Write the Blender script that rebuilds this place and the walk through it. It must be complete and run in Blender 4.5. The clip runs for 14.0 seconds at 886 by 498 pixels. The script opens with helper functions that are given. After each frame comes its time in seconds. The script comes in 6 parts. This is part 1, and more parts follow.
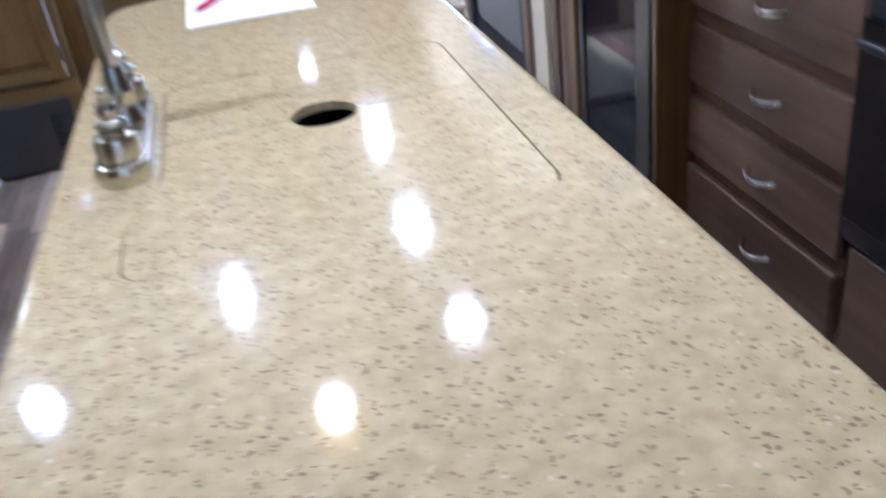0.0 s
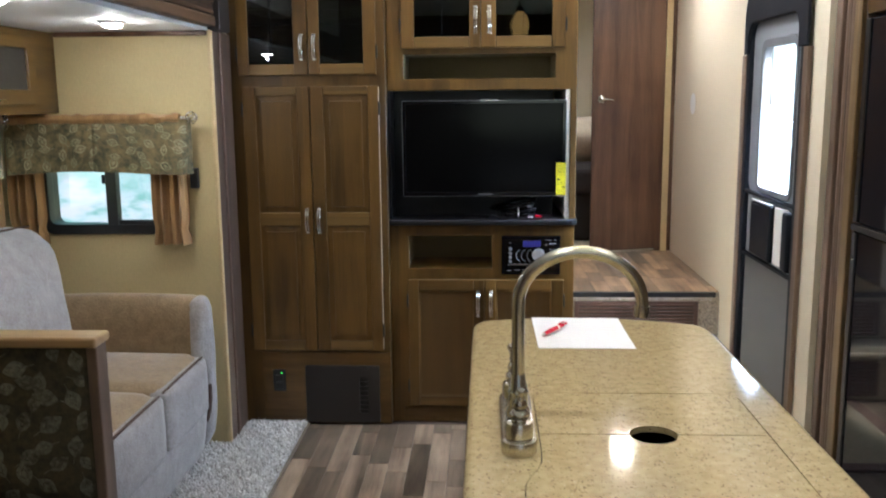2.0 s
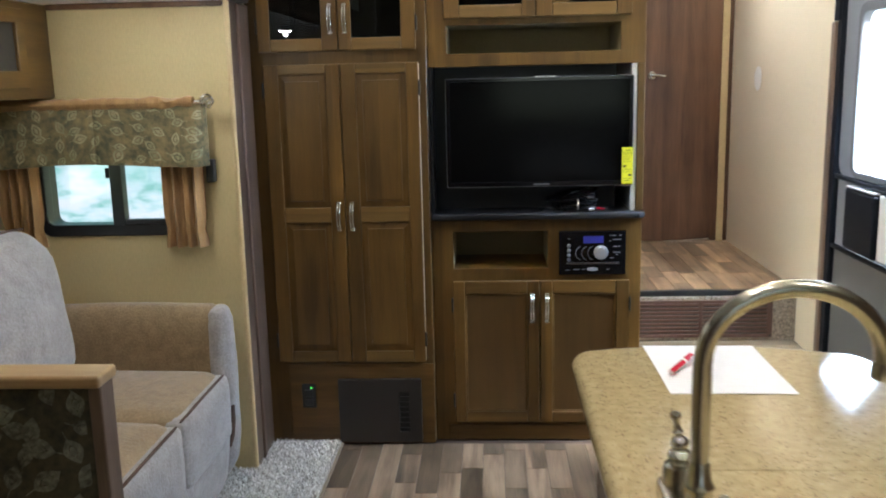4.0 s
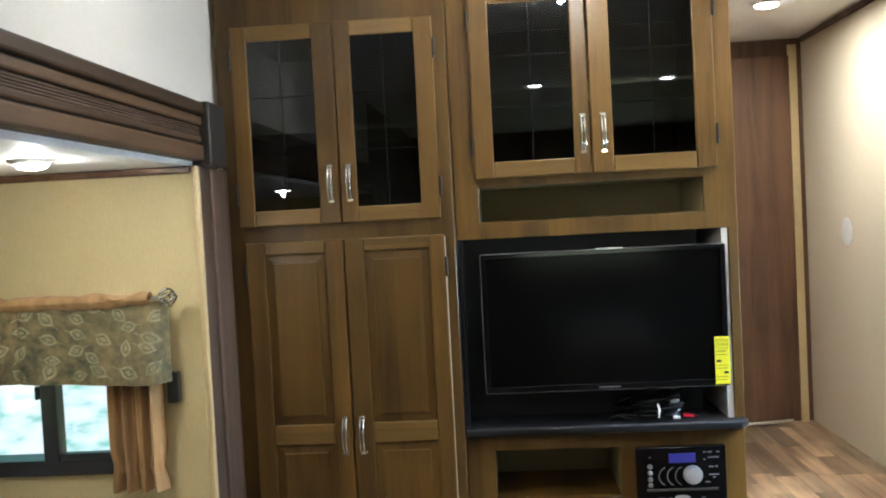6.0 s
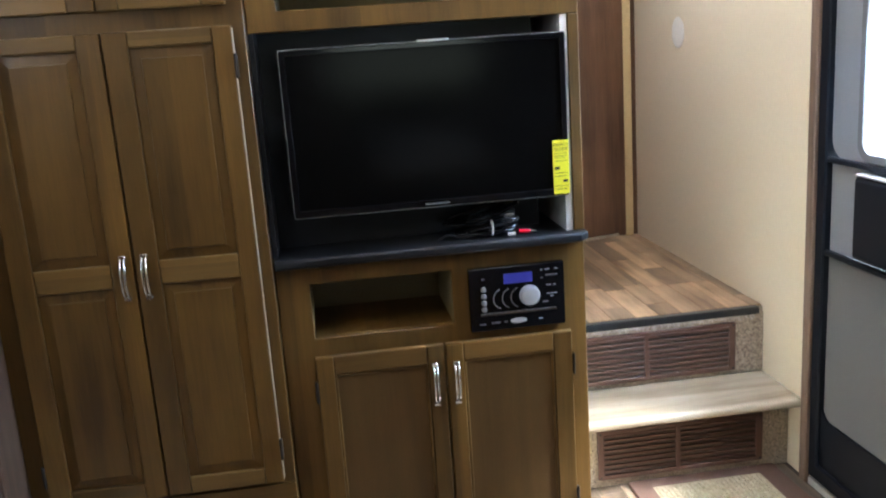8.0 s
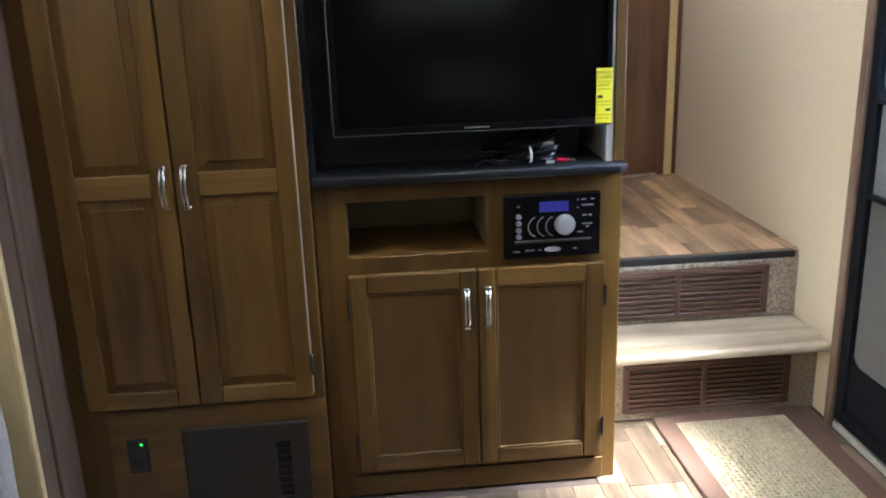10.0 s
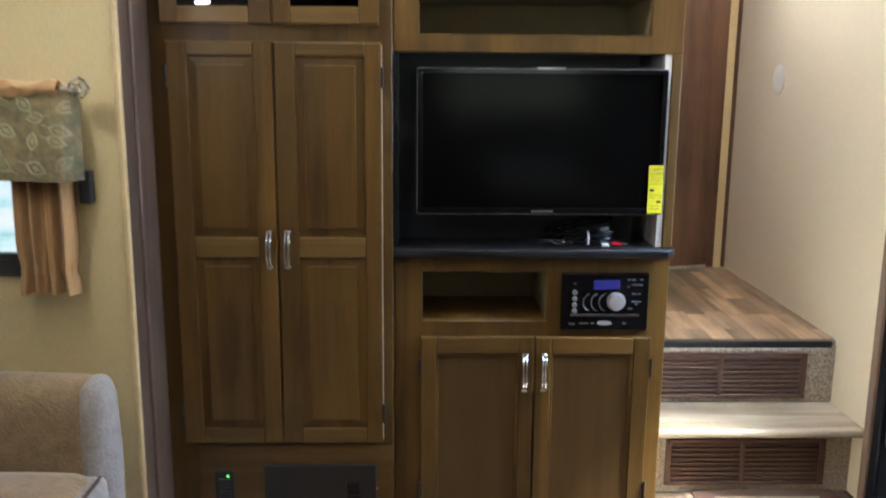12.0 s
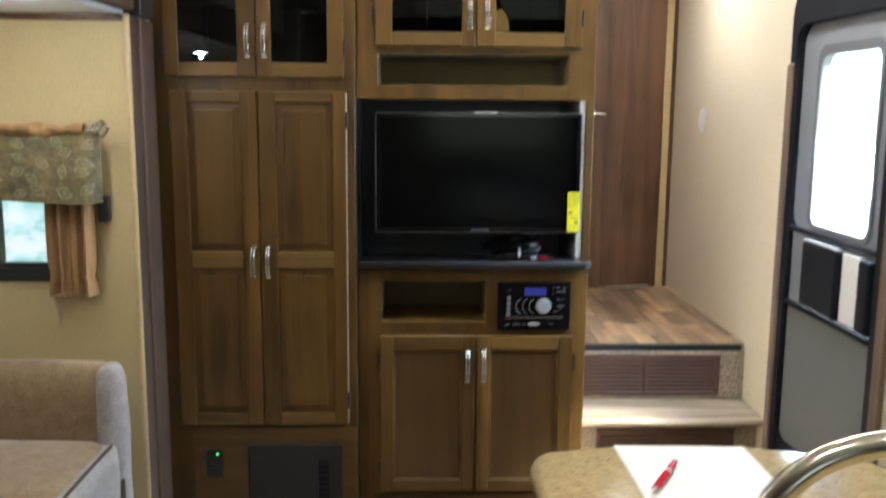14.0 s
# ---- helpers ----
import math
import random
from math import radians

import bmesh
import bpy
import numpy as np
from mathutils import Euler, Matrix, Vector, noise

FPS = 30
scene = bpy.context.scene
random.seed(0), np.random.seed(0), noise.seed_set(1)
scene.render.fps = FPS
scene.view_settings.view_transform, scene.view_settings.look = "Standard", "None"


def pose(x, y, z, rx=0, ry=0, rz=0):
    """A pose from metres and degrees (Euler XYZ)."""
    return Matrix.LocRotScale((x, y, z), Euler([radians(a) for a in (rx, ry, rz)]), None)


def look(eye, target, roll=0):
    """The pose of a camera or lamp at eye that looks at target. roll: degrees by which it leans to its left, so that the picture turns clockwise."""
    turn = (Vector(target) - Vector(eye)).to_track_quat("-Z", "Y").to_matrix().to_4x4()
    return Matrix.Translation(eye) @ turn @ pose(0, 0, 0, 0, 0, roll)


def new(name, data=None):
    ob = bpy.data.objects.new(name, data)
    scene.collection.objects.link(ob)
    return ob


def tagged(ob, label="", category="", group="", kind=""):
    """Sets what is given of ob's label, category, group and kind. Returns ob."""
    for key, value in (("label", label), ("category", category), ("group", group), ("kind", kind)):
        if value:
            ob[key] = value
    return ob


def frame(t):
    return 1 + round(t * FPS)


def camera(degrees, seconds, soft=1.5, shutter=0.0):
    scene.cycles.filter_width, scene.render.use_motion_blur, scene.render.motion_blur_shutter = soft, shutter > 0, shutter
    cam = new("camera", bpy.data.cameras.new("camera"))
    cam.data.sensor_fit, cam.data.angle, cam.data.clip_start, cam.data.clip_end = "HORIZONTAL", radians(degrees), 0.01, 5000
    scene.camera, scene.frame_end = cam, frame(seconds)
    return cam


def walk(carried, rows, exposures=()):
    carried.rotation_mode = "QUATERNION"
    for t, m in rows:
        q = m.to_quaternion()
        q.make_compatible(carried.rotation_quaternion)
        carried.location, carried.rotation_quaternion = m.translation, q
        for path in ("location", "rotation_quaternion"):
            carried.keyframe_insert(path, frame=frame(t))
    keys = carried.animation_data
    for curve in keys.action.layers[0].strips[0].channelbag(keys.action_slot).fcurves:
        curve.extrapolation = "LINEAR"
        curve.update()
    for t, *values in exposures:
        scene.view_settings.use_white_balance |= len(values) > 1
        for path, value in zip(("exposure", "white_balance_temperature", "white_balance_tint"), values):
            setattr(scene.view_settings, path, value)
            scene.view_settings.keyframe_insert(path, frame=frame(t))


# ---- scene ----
cam = camera(53.2, 14.0, soft=1.9, shutter=0.55)
METRES, EYE, TILT, LEAN, TURN = 3.16, 1.233, 0.0, 0.0, -10.6
ROWS = [
    (0.0, 0.0, 0.0, 0.0, -3.91, -30.38, 6.69),
    (0.5, -0.0229, -0.0407, 0.0101, 2.38, -23.01, 4.97),
    (1.0, -0.0349, -0.1104, 0.0307, 9.13, -17.57, 2.35),
    (1.5, -0.0387, -0.1303, 0.0432, 12.6, -13.02, 0.16),
    (2.0, -0.0407, -0.1322, 0.055, 13.3, -9.73, 0.56),
    (2.5, -0.0459, -0.1315, 0.056, 13.79, -9.12, 1.25),
    (5.0, -0.1768, 0.1267, 0.049, 13.45, -11.89, 1.44),
    (5.5, -0.1905, 0.183, 0.0666, 13.89, -5.57, 2.12),
    (6.0, -0.1971, 0.2245, 0.0865, 14.33, -2.13, 2.97),
    (6.5, -0.2083, 0.2548, 0.0808, 12.53, -4.09, 3.63),
    (7.0, -0.2311, 0.3059, 0.0636, 7.88, -6.03, 3.33),
    (7.5, -0.2227, 0.3334, 0.0555, 4.31, -10.53, 4.4),
    (8.0, -0.2133, 0.3418, 0.0504, 2.45, -13.31, 3.81),
    (10.5, -0.2239, 0.3369, 0.0393, 5.24, -17.27, 1.59),
    (11.0, -0.2342, 0.3251, 0.043, 4.18, -16.45, 1.09),
    (11.5, -0.2407, 0.2989, 0.0417, 5.96, -15.3, 0.2),
    (12.0, -0.2199, 0.2436, 0.0493, 9.09, -11.48, -0.48),
    (12.5, -0.2063, 0.1946, 0.0522, 8.97, -9.91, 2.14),
    (13.0, -0.201, 0.1435, 0.044, 5.41, -11.68, 0.67),
    (13.5, -0.182, 0.1167, 0.0469, 9.08, -12.51, -0.19),
    (14.0, -0.1497, 0.0935, 0.0564, 8.97, -9.13, -0.48),
]
EXPOSURES = [(0.0, 1.40, 4500, 19), (0.5, 1.08, 4900, 19), (1.0, 0.86, 5350, 16), (1.5, 0.80, 5520, 12), (2.5, 0.80, 5560, 11), (5.0, 0.86, 5720, 7), (6.0, 0.98, 5750, 6), (7.0, 1.10, 5450, 9), (7.5, 0.96, 5450, 10), (10.5, 0.80, 5500, 11), (12.0, 0.84, 5650, 10), (14.0, 0.88, 5800, 9)]
walk(cam, [(t, pose(0, 0, EYE, TILT, LEAN, TURN) @ pose(METRES * x, METRES * y, METRES * z, 90 + pitch, roll, yaw)) for t, x, y, z, yaw, pitch, roll in ROWS], exposures=EXPOSURES)

# ---- world, sun, daylight ----
world = bpy.data.worlds.new("sky")
scene.world = world
world.use_nodes = True
wt = world.node_tree
sky = wt.nodes.new("ShaderNodeTexSky")
sky.sky_type, sky.sun_disc = "NISHITA", False
sky.sun_elevation, sky.sun_rotation = radians(60.6), radians(109.7)
wt.links.new(sky.outputs[0], wt.nodes["Background"].inputs[0])
wt.nodes["Background"].inputs[1].default_value = 0.08


def lamp(name, kind, energy, colour, m, size=0.1, size_y=0.0, spread=180):
    data = bpy.data.lights.new(name, kind)
    data.energy, data.color = energy, colour
    if kind == "SUN":
        data.angle = size
    elif kind == "POINT":
        data.shadow_soft_size = size
    elif kind == "AREA":
        data.shape, data.size = ("RECTANGLE", size) if size_y else ("DISK", size)
        data.spread = radians(spread)
        if size_y:
            data.size_y = size_y
    ob = new(name, data)
    ob.matrix_world = m
    return ob


SUN_DIR = Vector((-0.53, 0.19, -1.0))
lamp("sun", "SUN", 44.0, (1.0, 0.95, 0.86), look((0, 0, 0), SUN_DIR), radians(17.0))
# Sky light through the entry door's window, plus an added rear fill.
lamp("door_daylight", "AREA", 11.0, (0.62, 0.80, 1.0), look((0.958, 3.105, 1.285), (-0.3, 3.2, 0.35)), 0.36, 0.44, 160)
lamp("rear_fill", "AREA", 1.1, (0.92, 0.93, 0.92), look((0.30, -2.31, 1.40), (0.1, 3.0, 1.0)), 1.2, 0.68)

# ---- tools ----
ORG = {}


def thing(name, at, label, category, group="", kind=""):
    ob = new(name)
    ob.location = at
    ob.empty_display_size = 0.05
    ORG[ob] = Vector(at)
    return tagged(ob, label, category, group, kind)


def finish(me, smooth):
    if smooth:
        me.set_sharp_from_angle(angle=radians(smooth))
        me.polygons.foreach_set("use_smooth", [p.area < 0.012 for p in me.polygons])


def part(name, bm, material, parent=None, label="", smooth=0, base=None):
    """A bmesh in world places as one mesh object, under a thing or a part."""
    org = ORG[parent] if parent else Vector(base or (0, 0, 0))
    bmesh.ops.translate(bm, verts=bm.verts, vec=-org)
    me = bpy.data.meshes.new(name)
    bm.to_mesh(me)
    bm.free()
    me.materials.append(material)
    finish(me, smooth)
    ob = new(name, me)
    ORG[ob] = org
    if parent:
        ob.parent = parent
    else:
        ob.location = org
    return tagged(ob, label)


def box(x0, x1, y0, y1, z0, z1, bevel=0.0, seg=1, bm=None):
    made = bmesh.new()
    bmesh.ops.create_cube(made, size=1, matrix=Matrix.LocRotScale(((x0 + x1) / 2, (y0 + y1) / 2, (z0 + z1) / 2), None, (abs(x1 - x0), abs(y1 - y0), abs(z1 - z0))))
    if bevel:
        bmesh.ops.bevel(made, geom=made.edges[:], offset=bevel, segments=seg, affect="EDGES", profile=0.5)
    return made if bm is None else add(bm, made)


def add(bm, other):
    me = bpy.data.meshes.new("tmp")
    other.to_mesh(me)
    other.free()
    bm.from_mesh(me)
    bpy.data.meshes.remove(me)
    return bm


AX = {"z": lambda a, b, d: (a, b, d), "y": lambda a, b, d: (a, d, b), "x": lambda a, b, d: (d, a, b)}


def plate(outer, holes, d0, d1, axis="z", bevel=0.0, seg=1, only=None):
    """A slab with openings through it: outlines in the plane across axis, from d0 to d1."""
    bm, put = bmesh.new(), AX[axis]
    edges = []
    for ring in (outer, *holes):
        vs = [bm.verts.new(put(a, b, d0)) for a, b in ring]
        edges += [bm.edges.new((vs[n], vs[n - 1])) for n in range(len(vs))]
    bmesh.ops.triangle_fill(bm, edges=edges, use_beauty=True)
    got = bmesh.ops.extrude_face_region(bm, geom=bm.faces[:])
    moved = [g for g in got["geom"] if isinstance(g, bmesh.types.BMVert)]
    bmesh.ops.translate(bm, verts=moved, vec=Vector(put(0, 0, d1 - d0)))
    bmesh.ops.recalc_face_normals(bm, faces=bm.faces[:])
    bmesh.ops.dissolve_limit(bm, angle_limit=0.001, verts=bm.verts[:], edges=bm.edges[:])
    if bevel:
        sharp = [e for e in bm.edges if len(e.link_faces) == 2 and e.calc_face_angle(0) > 1.2 and (only is None or all(only(v.co) for v in e.verts))]
        bmesh.ops.bevel(bm, geom=sharp, offset=bevel, segments=seg, affect="EDGES", profile=0.5, clamp_overlap=True)
    return bm


def rect(a0, a1, b0, b1, r=0.0, n=6):
    if not r:
        return [(a0, b0), (a1, b0), (a1, b1), (a0, b1)]
    out = []
    for ca, cb, s in ((a1 - r, b0 + r, -90), (a1 - r, b1 - r, 0), (a0 + r, b1 - r, 90), (a0 + r, b0 + r, 180)):
        out += [(ca + r * math.cos(radians(s + 90 * k / n)), cb + r * math.sin(radians(s + 90 * k / n))) for k in range(n + 1)]
    return out


def tube(points, r, sides=10, closed=False, flat=1.0):
    """A round rod along points; r may be a list."""
    bm = bmesh.new()
    pts = [Vector(p) for p in points]
    n = len(pts)
    rs = r if isinstance(r, (list, tuple)) else [r] * n
    rings, side = [], None
    for i, p in enumerate(pts):
        a, b = pts[i - 1] if i or closed else p, pts[(i + 1) % n] if i < n - 1 or closed else p
        d = (b - a).normalized()
        if side is None:
            side = d.orthogonal().normalized()
        side = (side - d * side.dot(d)).normalized()
        up = d.cross(side)
        rings.append([bm.verts.new(p + rs[i] * (math.cos(2 * math.pi * k / sides) * side + flat * math.sin(2 * math.pi * k / sides) * up)) for k in range(sides)])
    for i in range(n if closed else n - 1):
        a, b = rings[i], rings[(i + 1) % n]
        for k in range(sides):
            bm.faces.new((a[k], a[(k + 1) % sides], b[(k + 1) % sides], b[k]))
    if not closed:
        bm.faces.new(rings[0][::-1])
        bm.faces.new(rings[-1])
    bmesh.ops.recalc_face_normals(bm, faces=bm.faces[:])
    return bm


def lathe(profile, at, axis="z", sides=20):
    """A turned body: (radius, height) rows round an axis through at."""
    bm, put, at = bmesh.new(), AX[axis], Vector(at)
    rings = [[bm.verts.new(at + Vector(put(r * math.cos(2 * math.pi * k / sides), r * math.sin(2 * math.pi * k / sides), h))) for k in range(sides)] for r, h in profile]
    for a, b in zip(rings, rings[1:]):
        for k in range(sides):
            bm.faces.new((a[k], a[(k + 1) % sides], b[(k + 1) % sides], b[k]))
    bm.faces.new(rings[0][::-1])
    bm.faces.new(rings[-1])
    bmesh.ops.recalc_face_normals(bm, faces=bm.faces[:])
    return bm


def sheet(nu, nv, place):
    """A grid of faces whose corners are place(u, v) for u, v in 0..1."""
    bm = bmesh.new()
    vs = [[bm.verts.new(place(i / nu, j / nv)) for j in range(nv + 1)] for i in range(nu + 1)]
    for i in range(nu):
        for j in range(nv):
            bm.faces.new((vs[i][j], vs[i + 1][j], vs[i + 1][j + 1], vs[i][j + 1]))
    return bm


def cushion(x0, x1, y0, y1, z0, z1, r, puff=(0, 0, 0), cuts=9, lump=0.004, shift=None):
    """A soft rounded block; puff: how far each pair of faces swells."""
    bm = bmesh.new()
    bmesh.ops.create_cube(bm, size=2)
    bmesh.ops.subdivide_edges(bm, edges=bm.edges[:], cuts=cuts, use_grid_fill=True)
    c, h = Vector(((x0 + x1) / 2, (y0 + y1) / 2, (z0 + z1) / 2)), Vector(((x1 - x0) / 2, (y1 - y0) / 2, (z1 - z0) / 2))
    for v in bm.verts:
        u = v.co.copy()
        p = Vector([u[k] * h[k] for k in range(3)])
        q = Vector([max(-h[k] + r, min(h[k] - r, p[k])) for k in range(3)])
        if (p - q).length > 1e-6:
            p = q + (p - q).normalized() * r
        for k in range(3):
            a, b = (k + 1) % 3, (k + 2) % 3
            p[k] += puff[k] * u[k] * (1 - u[a] ** 2) * (1 - u[b] ** 2)
        w = c + p
        w += lump * noise.noise_vector(w * 7.0)
        v.co = shift(w) if shift else w
    return bm


def mat(name, colour, rough=0.5, metal=0.0, bump=0.0, scale=60.0, var=0.15, var_scale=4.0, stretch=(1, 1, 1), second=None, detail=4.0, coat=0.0, sheen=0.0, rand=0.0, coords="Object", spec=0.5):
    """A painted, woven or metal surface: two scales of noise on colour, roughness and relief."""
    m = bpy.data.materials.new(name)
    m.use_nodes = True
    t = m.node_tree
    b, link = t.nodes["Principled BSDF"], t.links.new
    co = t.nodes.new("ShaderNodeTexCoord")
    mp = t.nodes.new("ShaderNodeMapping")
    mp.inputs["Scale"].default_value = stretch
    link(co.outputs[coords], mp.inputs[0])
    big, fine = t.nodes.new("ShaderNodeTexNoise"), t.nodes.new("ShaderNodeTexNoise")
    big.inputs["Scale"].default_value, big.inputs["Detail"].default_value = var_scale, 3.0
    fine.inputs["Scale"].default_value, fine.inputs["Detail"].default_value = scale, detail
    link(mp.outputs[0], big.inputs[0])
    link(mp.outputs[0], fine.inputs[0])
    mix = t.nodes.new("ShaderNodeMath")
    mix.operation = "ADD"
    link(big.outputs[0], mix.inputs[0])
    link(fine.outputs[0], mix.inputs[1])
    ramp = t.nodes.new("ShaderNodeValToRGB")
    half = t.nodes.new("ShaderNodeMath")
    half.operation, half.inputs[1].default_value = "MULTIPLY", 0.5
    link(mix.outputs[0], half.inputs[0])
    link(half.outputs[0], ramp.inputs[0])
    c = Vector(colour)
    d = Vector(second) if second else c * (1 - var)
    e = c if second else c * (1 + var)
    ramp.color_ramp.elements[0].position, ramp.color_ramp.elements[1].position = 0.36, 0.64
    ramp.color_ramp.elements[0].color, ramp.color_ramp.elements[1].color = (*d, 1), (*[min(1, k) for k in e], 1)
    out = ramp.outputs[0]
    if rand:
        info = t.nodes.new("ShaderNodeObjectInfo")
        rng = t.nodes.new("ShaderNodeMapRange")
        rng.inputs["To Min"].default_value, rng.inputs["To Max"].default_value = 1 - rand, 1 + rand
        link(info.outputs["Random"], rng.inputs["Value"])
        hsv = t.nodes.new("ShaderNodeHueSaturation")
        link(rng.outputs[0], hsv.inputs["Value"])
        link(out, hsv.inputs["Color"])
        out = hsv.outputs[0]
    link(out, b.inputs["Base Color"])
    b.inputs["Metallic"].default_value, b.inputs["Roughness"].default_value = metal, rough
    b.inputs["Specular IOR Level"].default_value = spec
    b.inputs["Coat Weight"].default_value, b.inputs["Coat Roughness"].default_value = coat, 0.12
    if sheen:
        b.inputs["Sheen Weight"].default_value = sheen
        b.inputs["Sheen Roughness"].default_value = 0.45
    if rough > 0.06:
        rr = t.nodes.new("ShaderNodeMapRange")
        rr.inputs["To Min"].default_value, rr.inputs["To Max"].default_value = rough * 0.8, min(1, rough * 1.2)
        link(big.outputs[0], rr.inputs["Value"])
        link(rr.outputs[0], b.inputs["Roughness"])
    if bump:
        bp = t.nodes.new("ShaderNodeBump")
        bp.inputs["Strength"].default_value, bp.inputs["Distance"].default_value = min(1, bump), 0.004
        link(fine.outputs[0], bp.inputs["Height"])
        link(bp.outputs[0], b.inputs["Normal"])
    return m


def wood(name, dark, light, along, rough=0.42, rand=0.12, coat=0.06, staves=0.19):
    """Stained wood with long grain along one axis, growth bands, and a satin finish; each board differs."""
    m = bpy.data.materials.new(name)
    m.use_nodes = True
    t = m.node_tree
    b, link = t.nodes["Principled BSDF"], t.links.new
    co, info = t.nodes.new("ShaderNodeTexCoord"), t.nodes.new("ShaderNodeObjectInfo")
    off = t.nodes.new("ShaderNodeVectorMath")
    off.operation = "MULTIPLY_ADD"
    comb = t.nodes.new("ShaderNodeCombineXYZ")
    for k in range(3):
        link(info.outputs["Random"], comb.inputs[k])
    link(comb.outputs[0], off.inputs[0])
    off.inputs[1].default_value = (7.3, 5.1, 9.7)
    link(co.outputs["Object"], off.inputs[2])
    mp = t.nodes.new("ShaderNodeMapping")
    s = [1.0, 1.0, 1.0]
    s["xyz".index(along)] = 0.07
    mp.inputs["Scale"].default_value = s
    link(off.outputs[0], mp.inputs[0])
    band, grain, blot = (t.nodes.new("ShaderNodeTexNoise") for _ in range(3))
    band.inputs["Scale"].default_value, band.inputs["Detail"].default_value, band.inputs["Distortion"].default_value = 14, 3, 0.7
    grain.inputs["Scale"].default_value, grain.inputs["Detail"].default_value = 190, 3
    blot.inputs["Scale"].default_value, blot.inputs["Detail"].default_value = 3.2, 2
    link(mp.outputs[0], band.inputs[0])
    link(mp.outputs[0], grain.inputs[0])
    link(off.outputs[0], blot.inputs[0])
    a1, a2 = t.nodes.new("ShaderNodeMath"), t.nodes.new("ShaderNodeMath")
    a1.operation = a2.operation = "MULTIPLY_ADD"
    a1.inputs[1].default_value, a2.inputs[1].default_value = 0.26, 0.62
    link(grain.outputs[0], a1.inputs[0])
    link(band.outputs[0], a1.inputs[2])
    link(blot.outputs[0], a2.inputs[0])
    link(a1.outputs[0], a2.inputs[2])
    ramp = t.nodes.new("ShaderNodeValToRGB")
    rr = t.nodes.new("ShaderNodeMapRange")
    rr.inputs["From Min"].default_value, rr.inputs["From Max"].default_value = 0.62, 1.24
    link(a2.outputs[0], rr.inputs["Value"])
    link(rr.outputs[0], ramp.inputs[0])
    ramp.color_ramp.elements[0].position, ramp.color_ramp.elements[1].position = 0.1, 0.9
    ramp.color_ramp.elements[0].color, ramp.color_ramp.elements[1].color = (*dark, 1), (*light, 1)
    # Glued-up staves of slightly different tone.
    sep, fl, wn = t.nodes.new("ShaderNodeSeparateXYZ"), t.nodes.new("ShaderNodeMath"), t.nodes.new("ShaderNodeTexWhiteNoise")
    link(off.outputs[0], sep.inputs[0])
    fl.operation, fl.inputs[1].default_value = "SNAP", 0.078
    link(sep.outputs["xyz".index({"z": "x", "x": "z", "y": "x"}[along])], fl.inputs[0])
    wn.noise_dimensions = "1D"
    link(fl.outputs[0], wn.inputs["W"])
    sr, st = t.nodes.new("ShaderNodeMapRange"), t.nodes.new("ShaderNodeMath")
    sr.inputs["To Min"].default_value, sr.inputs["To Max"].default_value = 1 - staves, 1 + staves
    link(wn.outputs["Value"], sr.inputs["Value"])
    st.operation = "MULTIPLY"
    hsv, rng = t.nodes.new("ShaderNodeHueSaturation"), t.nodes.new("ShaderNodeMapRange")
    rng.inputs["To Min"].default_value, rng.inputs["To Max"].default_value = 1 - rand, 1 + rand
    link(info.outputs["Random"], rng.inputs["Value"])
    link(rng.outputs[0], st.inputs[0])
    link(sr.outputs[0], st.inputs[1])
    link(st.outputs[0], hsv.inputs["Value"])
    link(ramp.outputs[0], hsv.inputs["Color"])
    link(hsv.outputs[0], b.inputs["Base Color"])
    b.inputs["Roughness"].default_value = rough
    b.inputs["Specular IOR Level"].default_value = 0.36
    b.inputs["Coat Weight"].default_value, b.inputs["Coat Roughness"].default_value = coat, 0.22
    bp = t.nodes.new("ShaderNodeBump")
    bp.inputs["Strength"].default_value, bp.inputs["Distance"].default_value = 0.12, 0.002
    link(grain.outputs[0], bp.inputs["Height"])
    link(bp.outputs[0], b.inputs["Normal"])
    return m


def glow(name, colour, strength):
    m = bpy.data.materials.new(name)
    m.use_nodes = True
    t = m.node_tree
    b = t.nodes["Principled BSDF"]
    b.inputs["Base Color"].default_value = (*colour, 1)
    b.inputs["Emission Color"].default_value = (*colour, 1)
    b.inputs["Emission Strength"].default_value = strength
    return m


def glassy(name, colour, rough=0.0):
    m = bpy.data.materials.new(name)
    m.use_nodes = True
    b = m.node_tree.nodes["Principled BSDF"]
    b.inputs["Base Color"].default_value = (*colour, 1)
    b.inputs["Roughness"].default_value = rough
    b.inputs["Transmission Weight"].default_value = 1.0
    b.inputs["IOR"].default_value = 1.52
    return m


